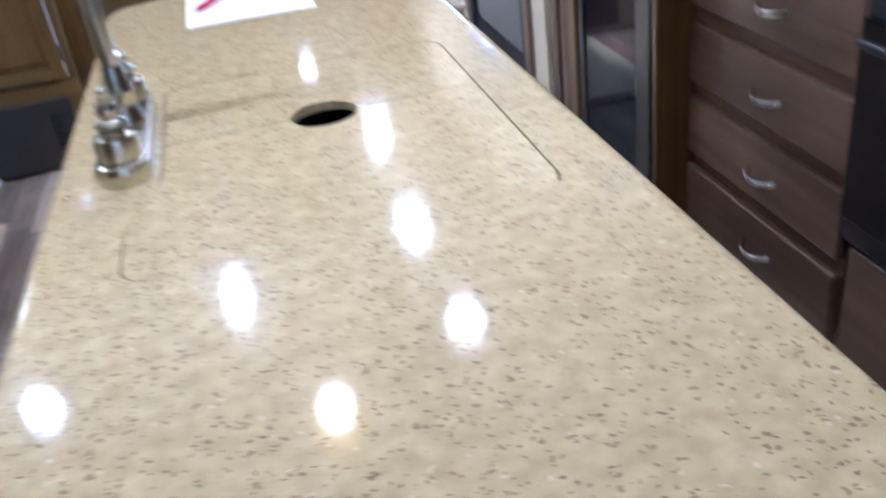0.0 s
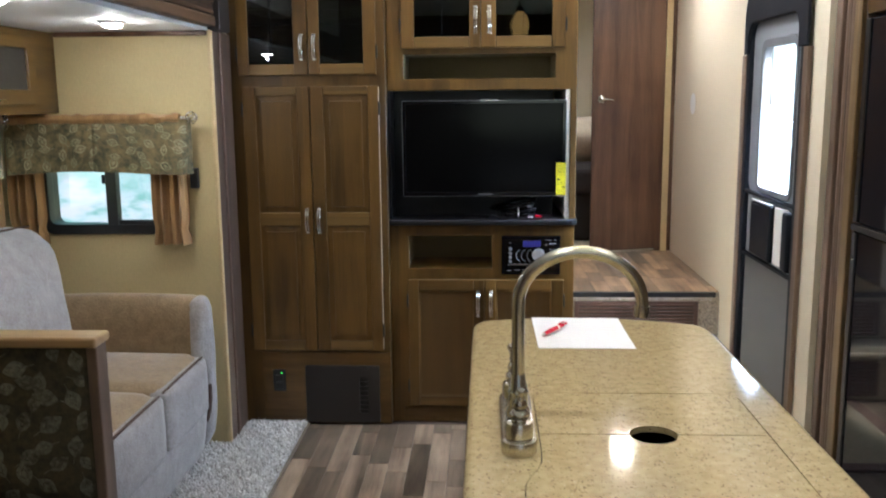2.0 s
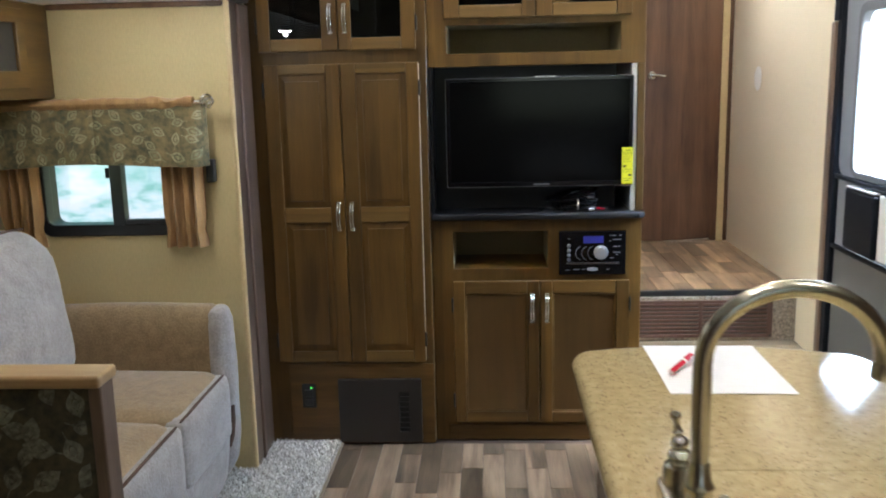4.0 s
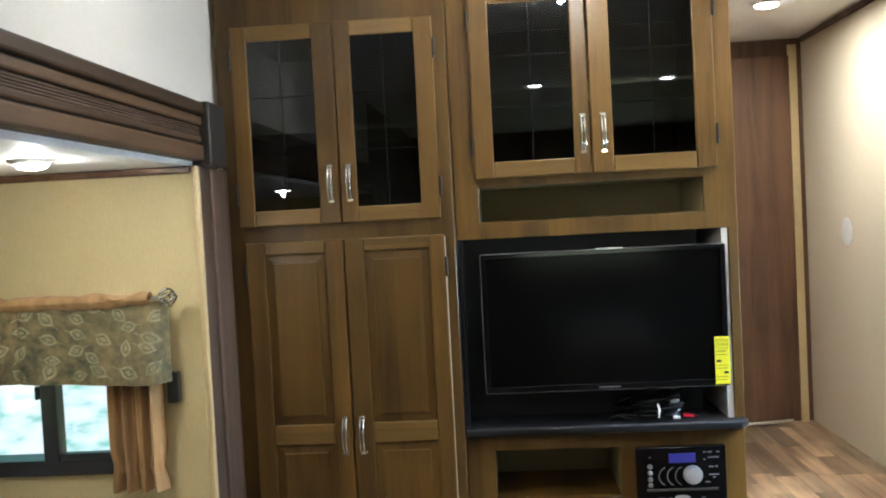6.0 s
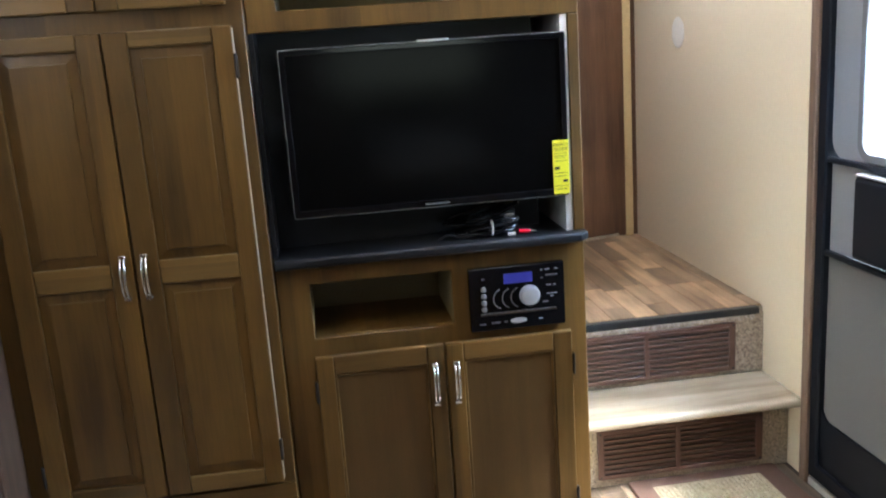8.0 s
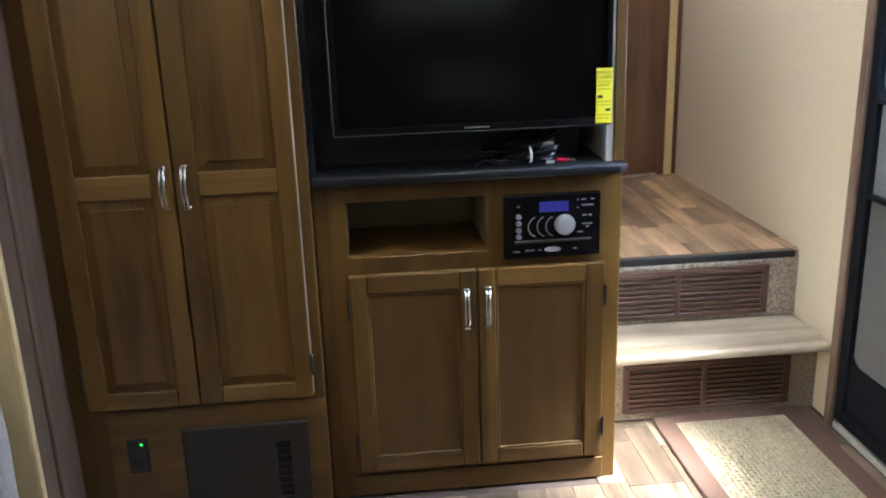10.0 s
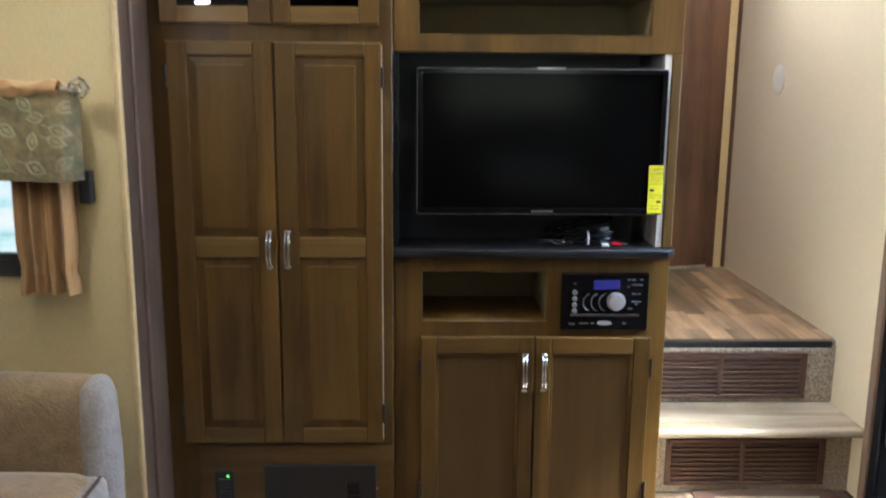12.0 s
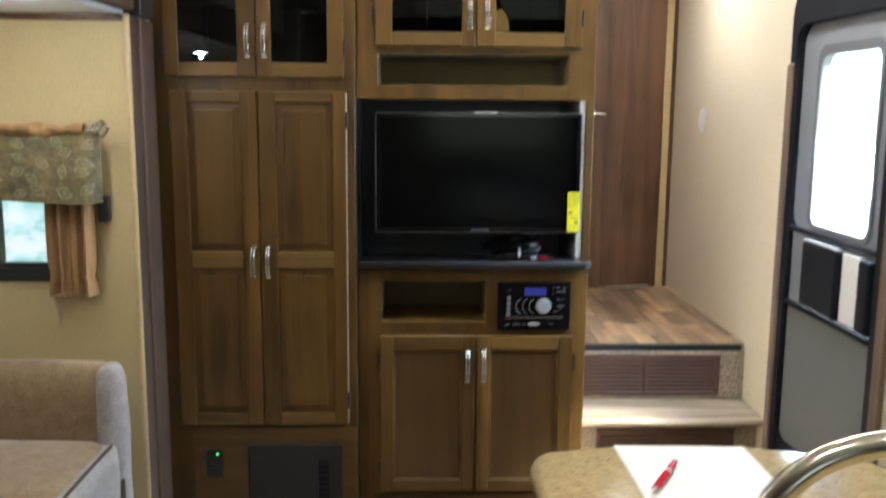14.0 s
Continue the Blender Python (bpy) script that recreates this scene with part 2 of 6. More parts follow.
def quartz(name):
    """Beige engineered stone: a mottled ground with brown, cream and black chips, polished."""
    m = bpy.data.materials.new(name)
    m.use_nodes = True
    t = m.node_tree
    b, link = t.nodes["Principled BSDF"], t.links.new
    co = t.nodes.new("ShaderNodeTexCoord")
    n = t.nodes.new("ShaderNodeTexNoise")
    n.inputs["Scale"].default_value, n.inputs["Detail"].default_value = 55, 5
    jit, warp = t.nodes.new("ShaderNodeTexNoise"), t.nodes.new("ShaderNodeVectorMath")
    jit.inputs["Scale"].default_value = 160
    link(co.outputs["Object"], jit.inputs[0])
    warp.operation, warp.inputs[1].default_value = "MULTIPLY_ADD", (0.010, 0.010, 0.010)
    link(jit.outputs["Color"], warp.inputs[0])
    link(co.outputs["Object"], warp.inputs[2])
    link(co.outputs["Object"], n.inputs[0])
    ramp = t.nodes.new("ShaderNodeValToRGB")
    ramp.color_ramp.elements[0].position, ramp.color_ramp.elements[1].position = 0.3, 0.7
    ramp.color_ramp.elements[0].color, ramp.color_ramp.elements[1].color = (0.375, 0.292, 0.148, 1), (0.490, 0.395, 0.212, 1)
    link(n.outputs[0], ramp.inputs[0])
    out = ramp.outputs[0]
    for scale, size, colour, share in ((150, 0.28, (0.15, 0.095, 0.052), 0.34), (130, 0.22, (0.58, 0.50, 0.34), 0.15), (205, 0.27, (0.055, 0.038, 0.030), 0.20), (95, 0.22, (0.22, 0.145, 0.07), 0.24)):
        v = t.nodes.new("ShaderNodeTexVoronoi")
        v.inputs["Scale"].default_value = scale
        link(warp.outputs[0], v.inputs["Vector"])
        sep = t.nodes.new("ShaderNodeSeparateColor")
        link(v.outputs["Color"], sep.inputs[0])
        pick, near, both = (t.nodes.new("ShaderNodeMath") for _ in range(3))
        pick.operation = near.operation = "LESS_THAN"
        both.operation = "MULTIPLY"
        pick.inputs[1].default_value, near.inputs[1].default_value = share, size
        link(sep.outputs[0], pick.inputs[0])
        link(v.outputs["Distance"], near.inputs[0])
        link(pick.outputs[0], both.inputs[0])
        link(near.outputs[0], both.inputs[1])
        soft = t.nodes.new("ShaderNodeMath")
        soft.operation, soft.inputs[1].default_value = "MULTIPLY", 0.70
        link(both.outputs[0], soft.inputs[0])
        mix = t.nodes.new("ShaderNodeMix")
        mix.data_type = "RGBA"
        link(soft.outputs[0], mix.inputs[0])
        link(out, mix.inputs[6])
        mix.inputs[7].default_value = (*colour, 1)
        out = mix.outputs[2]
    link(out, b.inputs["Base Color"])
    b.inputs["Roughness"].default_value = 0.075
    return m


# ---- materials ----
WOOD_D, WOOD_L = (0.058, 0.0288, 0.0056), (0.137, 0.0725, 0.0145)
wood_v = wood("stained_maple_upright", WOOD_D, WOOD_L, "z")
wood_h = wood("stained_maple_level", WOOD_D, (0.150, 0.080, 0.0190), "x")
# Level grain, made paler so the rails' lamp sheen is in the colour.
wood_rail_sheen = wood("sheen_pale_rail", (0.095, 0.052, 0.0130), (0.195, 0.112, 0.030), "x")
wood_flat = wood("plain_maple", (0.074, 0.0395, 0.0110), (0.106, 0.057, 0.0160), "z", 0.4, staves=0.06)
wood_y = wood("stained_maple_deep", WOOD_D, WOOD_L, "y")
wood_header = wood("header_moulding_wood", (0.042, 0.023, 0.011), (0.100, 0.056, 0.028), "y", 0.5)
# For walls out of view; this dark brown is added to cut bounced light.
unseen_wall_brown = wood("brown_unseen_wall", (0.13, 0.080, 0.045), (0.26, 0.17, 0.10), "z", 0.55)
wood_pale = wood("oak_cap", (0.30, 0.18, 0.08), (0.52, 0.36, 0.18), "x", 0.4)
wood_hall = wood("walnut_door", (0.062, 0.029, 0.014), (0.155, 0.080, 0.040), "z", 0.42, 0.06, 0.15, 0.07)
wood_jamb = wood("dark_jamb", (0.042, 0.025, 0.016), (0.115, 0.073, 0.049), "z", 0.5)
wood_gold = wood("golden_edge_board", (0.12, 0.075, 0.032), (0.25, 0.165, 0.078), "z", 0.45)
wood_kitchen = wood("dark_drawer_wood", (0.05, 0.028, 0.015), (0.13, 0.078, 0.045), "y", 0.36)
wood_trim = wood("grey_brown_trim", (0.10, 0.065, 0.045), (0.26, 0.18, 0.13), "z", 0.5)
plank_mat = wood("vinyl_plank", (0.060, 0.039, 0.024), (0.30, 0.220, 0.148), "y", 0.30, 0.48, 0.2, 0.0)
landing_mat = wood("landing_plank", (0.11, 0.06, 0.03), (0.46, 0.31, 0.18), "y", 0.33, 0.5, 0.2, 0.0)
tread_mat = wood("tread_vinyl", (0.26, 0.20, 0.13), (0.50, 0.42, 0.31), "x", 0.24, 0.05, 0.4, 0.03)
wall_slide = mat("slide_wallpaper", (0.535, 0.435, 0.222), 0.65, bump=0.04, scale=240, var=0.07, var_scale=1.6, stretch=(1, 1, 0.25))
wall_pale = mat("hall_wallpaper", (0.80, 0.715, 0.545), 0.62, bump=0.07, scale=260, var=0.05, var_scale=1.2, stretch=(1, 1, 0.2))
white = mat("white_panel", (0.80, 0.79, 0.77), 0.55, bump=0.06, scale=150, var=0.04)
ivory = mat("ivory_plastic", (0.90, 0.89, 0.84), 0.35, var=0.02)
panel_wall = mat("cream_panel", (0.60, 0.56, 0.50), 0.55, bump=0.06, scale=150, var=0.04)
fringe_mat = mat("carpet_fringe", (0.58, 0.52, 0.43), 0.95, bump=1.0, scale=260, var=0.3, second=(0.25, 0.21, 0.16), var_scale=90)
edge_highlight_mat = mat("pale_edge", (0.50, 0.42, 0.35), 0.4)
bead_mat = mat("corner_bead", (0.56, 0.43, 0.22), 0.45, var=0.08)
black = mat("black_plastic", (0.012, 0.012, 0.013), 0.35, bump=0.05, scale=300, var=0.3)
door_black = mat("door_black_plastic", (0.007, 0.009, 0.014), 0.5, bump=0.05, scale=300, var=0.3, spec=0.2)
black_laminate = mat("black_laminate", (0.014, 0.015, 0.018), 0.36, bump=0.08, scale=420, var=0.4, spec=0.3)
black_gloss = mat("black_gloss", (0.004, 0.004, 0.005), 0.12, var=0.2, spec=0.35)
screen_mat = mat("dark_screen", (0.0030, 0.0029, 0.0029), 0.13, var=0.2, spec=0.075)
# Dark brown paints the shade inside cupboards, vents and other recesses.
recess_shade = mat("shade_lining", (0.05, 0.038, 0.026), 0.7, var=0.3)
lining_mat = mat("niche_lining", (0.31, 0.255, 0.135), 0.65, bump=0.08, scale=160, var=0.12)
chrome = mat("chrome", (0.82, 0.82, 0.80), 0.09, 1.0, var=0.05)
nickel = mat("brushed_nickel", (0.56, 0.525, 0.43), 0.23, 1.0, bump=0.03, scale=300, var=0.08)
silver = mat("silver_plastic", (0.62, 0.62, 0.63), 0.28, 0.6, var=0.06)
brown_plastic = mat("brown_register", (0.092, 0.046, 0.031), 0.45, bump=0.04, scale=200, var=0.15)
bronze_panel = mat("dark_bronze_panel", (0.019, 0.014, 0.011), 0.55, bump=0.05, scale=240, var=0.2)
# Lighter and bluer than the lower skin, painting in the window's glare.
door_grey_glare = mat("door_grey_glare_panel", (0.25, 0.27, 0.30), 0.45, bump=0.05, scale=200, var=0.05)
door_gasket = mat("door_gasket_grey", (0.15, 0.16, 0.175), 0.5, var=0.08)
door_lower = mat("door_lower_skin", (0.15, 0.155, 0.16), 0.5, bump=0.05, scale=200, var=0.06)
sill_mat = mat("door_sill_metal", (0.62, 0.62, 0.60), 0.4, 0.4, var=0.1)
fabric = mat("sofa_chenille", (0.325, 0.228, 0.122), 0.9, bump=0.7, scale=150, var=0.16, var_scale=24, second=(0.205, 0.138, 0.068), sheen=0.3)
# The same chenille, paler and bluer to paint in daylight from the door.
fabric_daylit = mat("sofa_chenille_daylit", (0.40, 0.365, 0.345), 0.9, bump=0.6, scale=120, var=0.12, var_scale=20, second=(0.265, 0.235, 0.215), sheen=0.3)
piping_mat = mat("brown_piping", (0.085, 0.045, 0.028), 0.8, var=0.2)
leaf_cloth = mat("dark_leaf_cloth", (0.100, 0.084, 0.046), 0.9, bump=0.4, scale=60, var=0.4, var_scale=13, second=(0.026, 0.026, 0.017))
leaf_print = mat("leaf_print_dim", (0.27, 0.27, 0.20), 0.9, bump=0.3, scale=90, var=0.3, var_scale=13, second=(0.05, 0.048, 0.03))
valance_cloth = mat("olive_valance", (0.25, 0.185, 0.085), 0.9, bump=0.4, scale=60, var=0.3, var_scale=16, second=(0.062, 0.068, 0.036))
valance_leaf = mat("leaf_print_pale", (0.39, 0.345, 0.20), 0.9, bump=0.3, scale=90, var=0.3, var_scale=14, second=(0.17, 0.165, 0.085))
curtain_cloth = mat("tan_curtain", (0.43, 0.255, 0.098), 0.72, bump=0.2, scale=260, var=0.25, var_scale=5, stretch=(6, 6, 0.3), second=(0.235, 0.128, 0.048), sheen=0.2)
seat_cloth = mat("bench_seat_cloth", (0.36, 0.265, 0.145), 0.85, bump=0.4, scale=260, var=0.12)
carpet_base = mat("carpet_backing", (0.34, 0.295, 0.235), 0.95, bump=0.8, scale=160, var=0.3)
riser_carpet = mat("riser_carpet", (0.52, 0.44, 0.33), 0.95, bump=1.0, scale=330, var=0.3, second=(0.16, 0.12, 0.085), var_scale=120)
mat_border_m = mat("mat_border", (0.125, 0.068, 0.045), 0.95, bump=1.0, scale=260, var=0.3)
mat_field_m = mat("mat_field", (0.50, 0.42, 0.28), 0.95, bump=1.0, scale=210, var=0.3, second=(0.30, 0.24, 0.14), var_scale=70)
paper_mat = mat("paper", (0.84, 0.84, 0.85), 0.6, var=0.02)
red_mat = mat("red_plastic", (0.55, 0.01, 0.035), 0.2, var=0.1, coat=0.4)
yellow_mat = mat("yellow_label", (0.86, 0.80, 0.02), 0.5, var=0.04)
ink = mat("black_ink", (0.02, 0.02, 0.02), 0.6, var=0.1)
fibre_dark = mat("fridge_black_glass", (0.006, 0.008, 0.012), 0.04, var=0.2, spec=0.16)
# Blue tint paints daylight into what the glass reflects.
fibre_dark.node_tree.nodes["Principled BSDF"].inputs["Specular Tint"].default_value = (0.62, 0.80, 1.0, 1)
quartz_mat = quartz("beige_quartz")
glass_dark = glassy("smoked_glass", (0.075, 0.092, 0.105))
groove_glass = mat("cut_glass_line", (0.005, 0.006, 0.008), 0.09, var=0.1, spec=0.13)
glass_clear = glassy("window_glass", (0.96, 0.98, 0.98))
lamp_glow = glow("lamp_glow", (1.0, 0.94, 0.84), 30.0)
print_grey = mat("grey_print", (0.16, 0.16, 0.17), 0.5, var=0.1)
slide_glow = glow("slide_lamp_glow", (1.0, 0.93, 0.80), 120.0)
amber_glow = glow("amber_shade", (1.0, 0.60, 0.18), 1.7)
dim_silver = mat("dull_silver", (0.24, 0.24, 0.25), 0.35, 0.5, var=0.1)
display_glow = glow("blue_display", (0.028, 0.026, 0.22), 0.03)
green_led = glow("green_led", (0.12, 1.0, 0.10), 1.3)


def garden_glow(name):
    """A sunlit garden, out of focus: leafy green above, pale stones and lawn below."""
    m = bpy.data.materials.new(name)
    m.use_nodes = True
    t = m.node_tree
    b, link = t.nodes["Principled BSDF"], t.links.new
    co, sep = t.nodes.new("ShaderNodeTexCoord"), t.nodes.new("ShaderNodeSeparateXYZ")
    link(co.outputs["Object"], sep.inputs[0])
    leaf, stone = t.nodes.new("ShaderNodeTexNoise"), t.nodes.new("ShaderNodeTexNoise")
    leaf.inputs["Scale"].default_value, leaf.inputs["Detail"].default_value = 2.2, 7
    stone.inputs["Scale"].default_value, stone.inputs["Detail"].default_value = 4.5, 5
    flat = t.nodes.new("ShaderNodeMapping")
    flat.inputs["Scale"].default_value = (1, 1, 2.4)
    link(co.outputs["Object"], leaf.inputs[0])
    link(co.outputs["Object"], flat.inputs[0])
    link(flat.outputs[0], stone.inputs[0])
    green, pale = t.nodes.new("ShaderNodeValToRGB"), t.nodes.new("ShaderNodeValToRGB")
    for ramp, stops in ((green, ((0.36, (0.10, 0.36, 0.26)), (0.5, (0.30, 0.72, 0.60)), (0.66, (0.80, 1.0, 0.95)))), (pale, ((0.36, (0.36, 0.68, 0.56)), (0.47, (0.78, 0.95, 0.92)), (0.58, (1.0, 1.0, 1.0))))):
        ramp.color_ramp.elements.new(0.5)
        for e, (p, c) in zip(ramp.color_ramp.elements, stops):
            e.position, e.color = p, (*c, 1)
    link(leaf.outputs[0], green.inputs[0])
    link(stone.outputs[0], pale.inputs[0])
    high = t.nodes.new("ShaderNodeMath")
    high.operation = "MULTIPLY_ADD"
    high.inputs[1].default_value = 0.9
    link(leaf.outputs[0], high.inputs[0])
    link(sep.outputs[2], high.inputs[2])
    rise = t.nodes.new("ShaderNodeMapRange")
    rise.inputs["From Min"].default_value, rise.inputs["From Max"].default_value = 1.15, 1.45
    link(high.outputs[0], rise.inputs["Value"])
    mix = t.nodes.new("ShaderNodeMix")
    mix.data_type = "RGBA"
    link(rise.outputs[0], mix.inputs[0])
    link(pale.outputs[0], mix.inputs[6])
    link(green.outputs[0], mix.inputs[7])
    link(mix.outputs[2], b.inputs["Emission Color"])
    b.inputs["Base Color"].default_value = (0.0, 0.0, 0.0, 1)
    b.inputs["Specular IOR Level"].default_value = 0.0
    b.inputs["Emission Strength"].default_value = 0.58
    return m


garden = garden_glow("garden_view")
day_white = glow("bright_day", (0.80, 0.90, 1.0), 1.6)


def fuzz(name):
    """Pile whose strands each take a colour of their own."""
    m = bpy.data.materials.new(name)
    m.use_nodes = True
    t = m.node_tree
    g, r = t.nodes.new("ShaderNodeNewGeometry"), t.nodes.new("ShaderNodeValToRGB")
    t.links.new(g.outputs["Random Per Island"], r.inputs[0])
    e = r.color_ramp.elements
    e[0].position, e[1].position = 0.0, 0.5
    e[0].color, e[1].color = (0.27, 0.225, 0.18, 1), (0.82, 0.80, 0.77, 1)
    b = t.nodes["Principled BSDF"]
    t.links.new(r.outputs[0], b.inputs["Base Color"])
    b.inputs["Roughness"].default_value = 0.9
    b.inputs["Sheen Weight"].default_value = 0.3
    return m


pile_mat = fuzz("shag_pile")

# ---- the shell ----
CEIL = 2.23


def shell(name, bm, material, label="", smooth=0):
    return tagged(part(name, bm, material, None, label, smooth), kind="structure")


floor = shell("floor", box(-2.2, 1.75, -2.3, 3.95, -0.12, -0.004), mat("subfloor", (0.07, 0.05, 0.04), 0.7), "grey and brown wood-look plank floor")
ceiling = shell("ceiling", box(-1.40, 0.985, -2.3, 6.6, CEIL, CEIL + 0.08), white, "plain white ceiling panel")
shell("ceiling_kitchen", box(0.986, 1.75, -2.3, 2.70, CEIL, CEIL + 0.08), white, "plain white ceiling panel")
shell("wall_north", box(-1.40, 0.08, 3.94, 4.0, 0, CEIL), wall_pale, "pale wall behind the cabinets")
shell("wall_north_west", box(-1.42, -1.279, 3.122, 3.94, 0, CEIL), wall_pale, "pale outer wall beside the pantry")
shell("wall_south", plate(rect(-2.2, 1.75, 0.0, CEIL), [rect(-0.32, 0.92, 1.04, 1.76, 0.04)], -2.40, -2.30, "y"), unseen_wall_brown, "unseen dark brown wall with an added window opening")
shell("wall_west", box(-1.36, -1.26, -2.3, 0.30, 0, CEIL), unseen_wall_brown, "unseen dark brown wall that cuts bounced light")
shell("wall_over_slide", box(-1.33, -1.275, 0.30, 3.285, 1.741, CEIL), panel_wall, "smooth cream wall above the slide-out opening")
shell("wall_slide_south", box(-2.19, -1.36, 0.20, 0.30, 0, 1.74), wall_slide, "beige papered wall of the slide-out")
shell("slide_ceiling", box(-2.19, -1.276, 0.30, 3.13, 1.668, 1.74), white, "white ceiling of the slide-out")
# The slide-out's end wall has a window; its outer wall has another, mostly out of view.
WIN = (-1.945, -1.435, 0.905, 1.27)
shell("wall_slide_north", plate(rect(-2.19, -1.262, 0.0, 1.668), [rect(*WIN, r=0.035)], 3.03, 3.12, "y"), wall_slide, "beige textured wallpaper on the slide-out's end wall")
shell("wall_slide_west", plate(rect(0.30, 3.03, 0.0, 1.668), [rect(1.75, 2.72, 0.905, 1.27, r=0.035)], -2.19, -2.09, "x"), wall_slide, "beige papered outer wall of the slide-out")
shell("corner_bead", box(-1.262, -1.247, 3.026, 3.045, 0.0, 1.668, 0.003), bead_mat, "pale yellow corner moulding")
shell("slide_jamb", box(-1.262, -1.249, 3.048, 3.284, 0.0, 1.668, 0.003), wood_jamb, "grey brown wooden jamb of the slide-out")
shell("slide_jamb_bead", box(-1.262, -1.241, 3.12, 3.15, 0.0, 1.664, 0.004), wood_jamb, "grey brown wooden jamb bead")
# East side: the hall wall, the entry door's opening, then the kitchen's recess.


def arch(a0, a1, b0, b1, r, n=8):
    """An opening with square feet and rounded top corners."""
    out = [(a0, b0), (a1, b0)]
    for ca, s in ((a1 - r, 0), (a0 + r, 90)):
        out += [(ca + r * math.cos(radians(s + 90 * k / n)), b1 - r + r * math.sin(radians(s + 90 * k / n))) for k in range(n + 1)]
    return out


DOOR = (2.795, 3.487, 0.03, 1.79)
shell("wall_east", plate(rect(2.62, 5.0, 0.0, CEIL), [arch(*DOOR, 0.10)], 0.912, 0.985, "x"), wall_pale, "cream papered wall beside the steps")
shell("wall_kitchen", box(1.65, 1.75, -2.3, 2.62, 0, CEIL), unseen_wall_brown, "unseen dark brown kitchen wall that cuts bounced light")
shell("wall_kitchen_end", box(0.985, 1.75, 2.625, 2.70, 0, CEIL), wall_pale, "cream papered wall")
shell("wall_hall_end", plate(rect(0.17, 0.985, 0.478, CEIL), [rect(0.20, 0.845, 0.482, 2.08)], 4.96, 5.0, "y"), wood_hall, "dark walnut panelled hall wall")
shell("hall_corner_trim", box(0.848, 0.885, 4.935, 4.957, 0.478, 2.20, 0.003), bead_mat, "pale vertical trim strip")
shell("wall_hall_west", box(0.08, 0.16, 3.93, 5.0, 0.0, CEIL), wood_hall, "dark walnut panelled wall")
shell("bedroom_wall", box(-0.9, 1.6, 6.45, 6.55, 0.4, CEIL), wall_pale, "pale bedroom wall")
shell("bedroom_wall_west", box(-0.98, -0.9, 4.9, 6.55, 0.4, CEIL), wall_pale, "pale bedroom wall")
shell("bedroom_wall_east", box(0.99, 1.07, 5.0, 6.55, 0.4, CEIL), wall_pale, "pale bedroom wall")
shell("bedroom_ceiling", box(0.986, 1.07, 5.0, 6.55, CEIL, CEIL + 0.08), white, "white bedroom ceiling")
shell("bedroom_wall_south", box(-0.98, 0.08, 4.9, 5.0, 0.4, CEIL), wall_pale, "pale bedroom wall")
shell("bedroom_floor", box(-0.98, 1.07, 5.0, 6.55, 0.38, 0.474), carpet_base, "beige bedroom carpet")
shell("ceiling_trim", box(0.895, 0.911, 2.72, 4.93, 2.205, 2.229, 0.003), wood_hall, "thin dark trim below the ceiling")
shell("slide_ceiling_trim", box(-1.86, -1.262, 3.012, 3.029, 1.648, 1.667, 0.004), wood_hall, "thin dark wooden ceiling trim")

# Unseen window, added as an opening for the rear fill lamp.
rear = tagged(part("window_3", plate(rect(-0.34, 0.94, 1.02, 1.78, 0.05), [rect(-0.30, 0.90, 1.06, 1.74, 0.03)], -2.299, -2.285, "y", 0.003), black, None, "added black window frame in the unseen rear wall"), category="window", kind="structure")
# Outside.
ground = shell("ground", sheet(2, 2, lambda u, v: (400 * u - 200, 400 * v - 200, -1.0)), mat("grass_ground", (0.12, 0.14, 0.08), 0.9, var=0.3), "green ground outside")
shell("backdrop_garden", sheet(1, 1, lambda u, v: (-9 + 7.6 * u, 6.0, -0.9 + 5 * v)), garden, "bright green garden beyond the window")
shell("backdrop_garden_west", sheet(1, 1, lambda u, v: (-6.0, -2 + 8 * u, -0.9 + 5 * v)), garden, "bright green garden beyond the window")
shell("backdrop_day", sheet(1, 1, lambda u, v: (4.0, 1.0 + 12 * u, -0.9 + 4.3 * v)), day_white, "bright daylight beyond the entry door")


# ---- the slide-out's header ----
fascia = thing("slide_header", (-1.26, 1.7, 1.68), "wooden header moulding with fluted middle over the slide-out", "moulding", kind="structure")
part("backing_board", box(-1.275, -1.255, 0.30, 3.066, 1.682, 1.83, 0.002), wood_header, fascia)
part("lower_rail", box(-1.258, -1.238, 0.30, 3.066, 1.682, 1.722, 0.006, 2), wood_header, fascia)
part("upper_rail", box(-1.258, -1.232, 0.30, 3.066, 1.800, 1.832, 0.006, 2), wood_header, fascia)
part("lower_moulding", box(-1.258, -1.243, 0.30, 3.066, 1.727, 1.745, 0.005, 2), wood_header, fascia)
part("upper_moulding", box(-1.258, -1.240, 0.30, 3.066, 1.772, 1.795, 0.005, 2), wood_header, fascia)
for z in (1.7485, 1.7545, 1.7605, 1.7665):
    part("flute", box(-1.258, -1.247, 0.30, 3.066, z - 0.0022, z + 0.0022, 0.001), wood_jamb, fascia)
part("end_block", box(-1.274, -1.222, 3.068, 3.20, 1.668, 1.835, 0.004), bronze_panel, fascia, "dark grey end block")


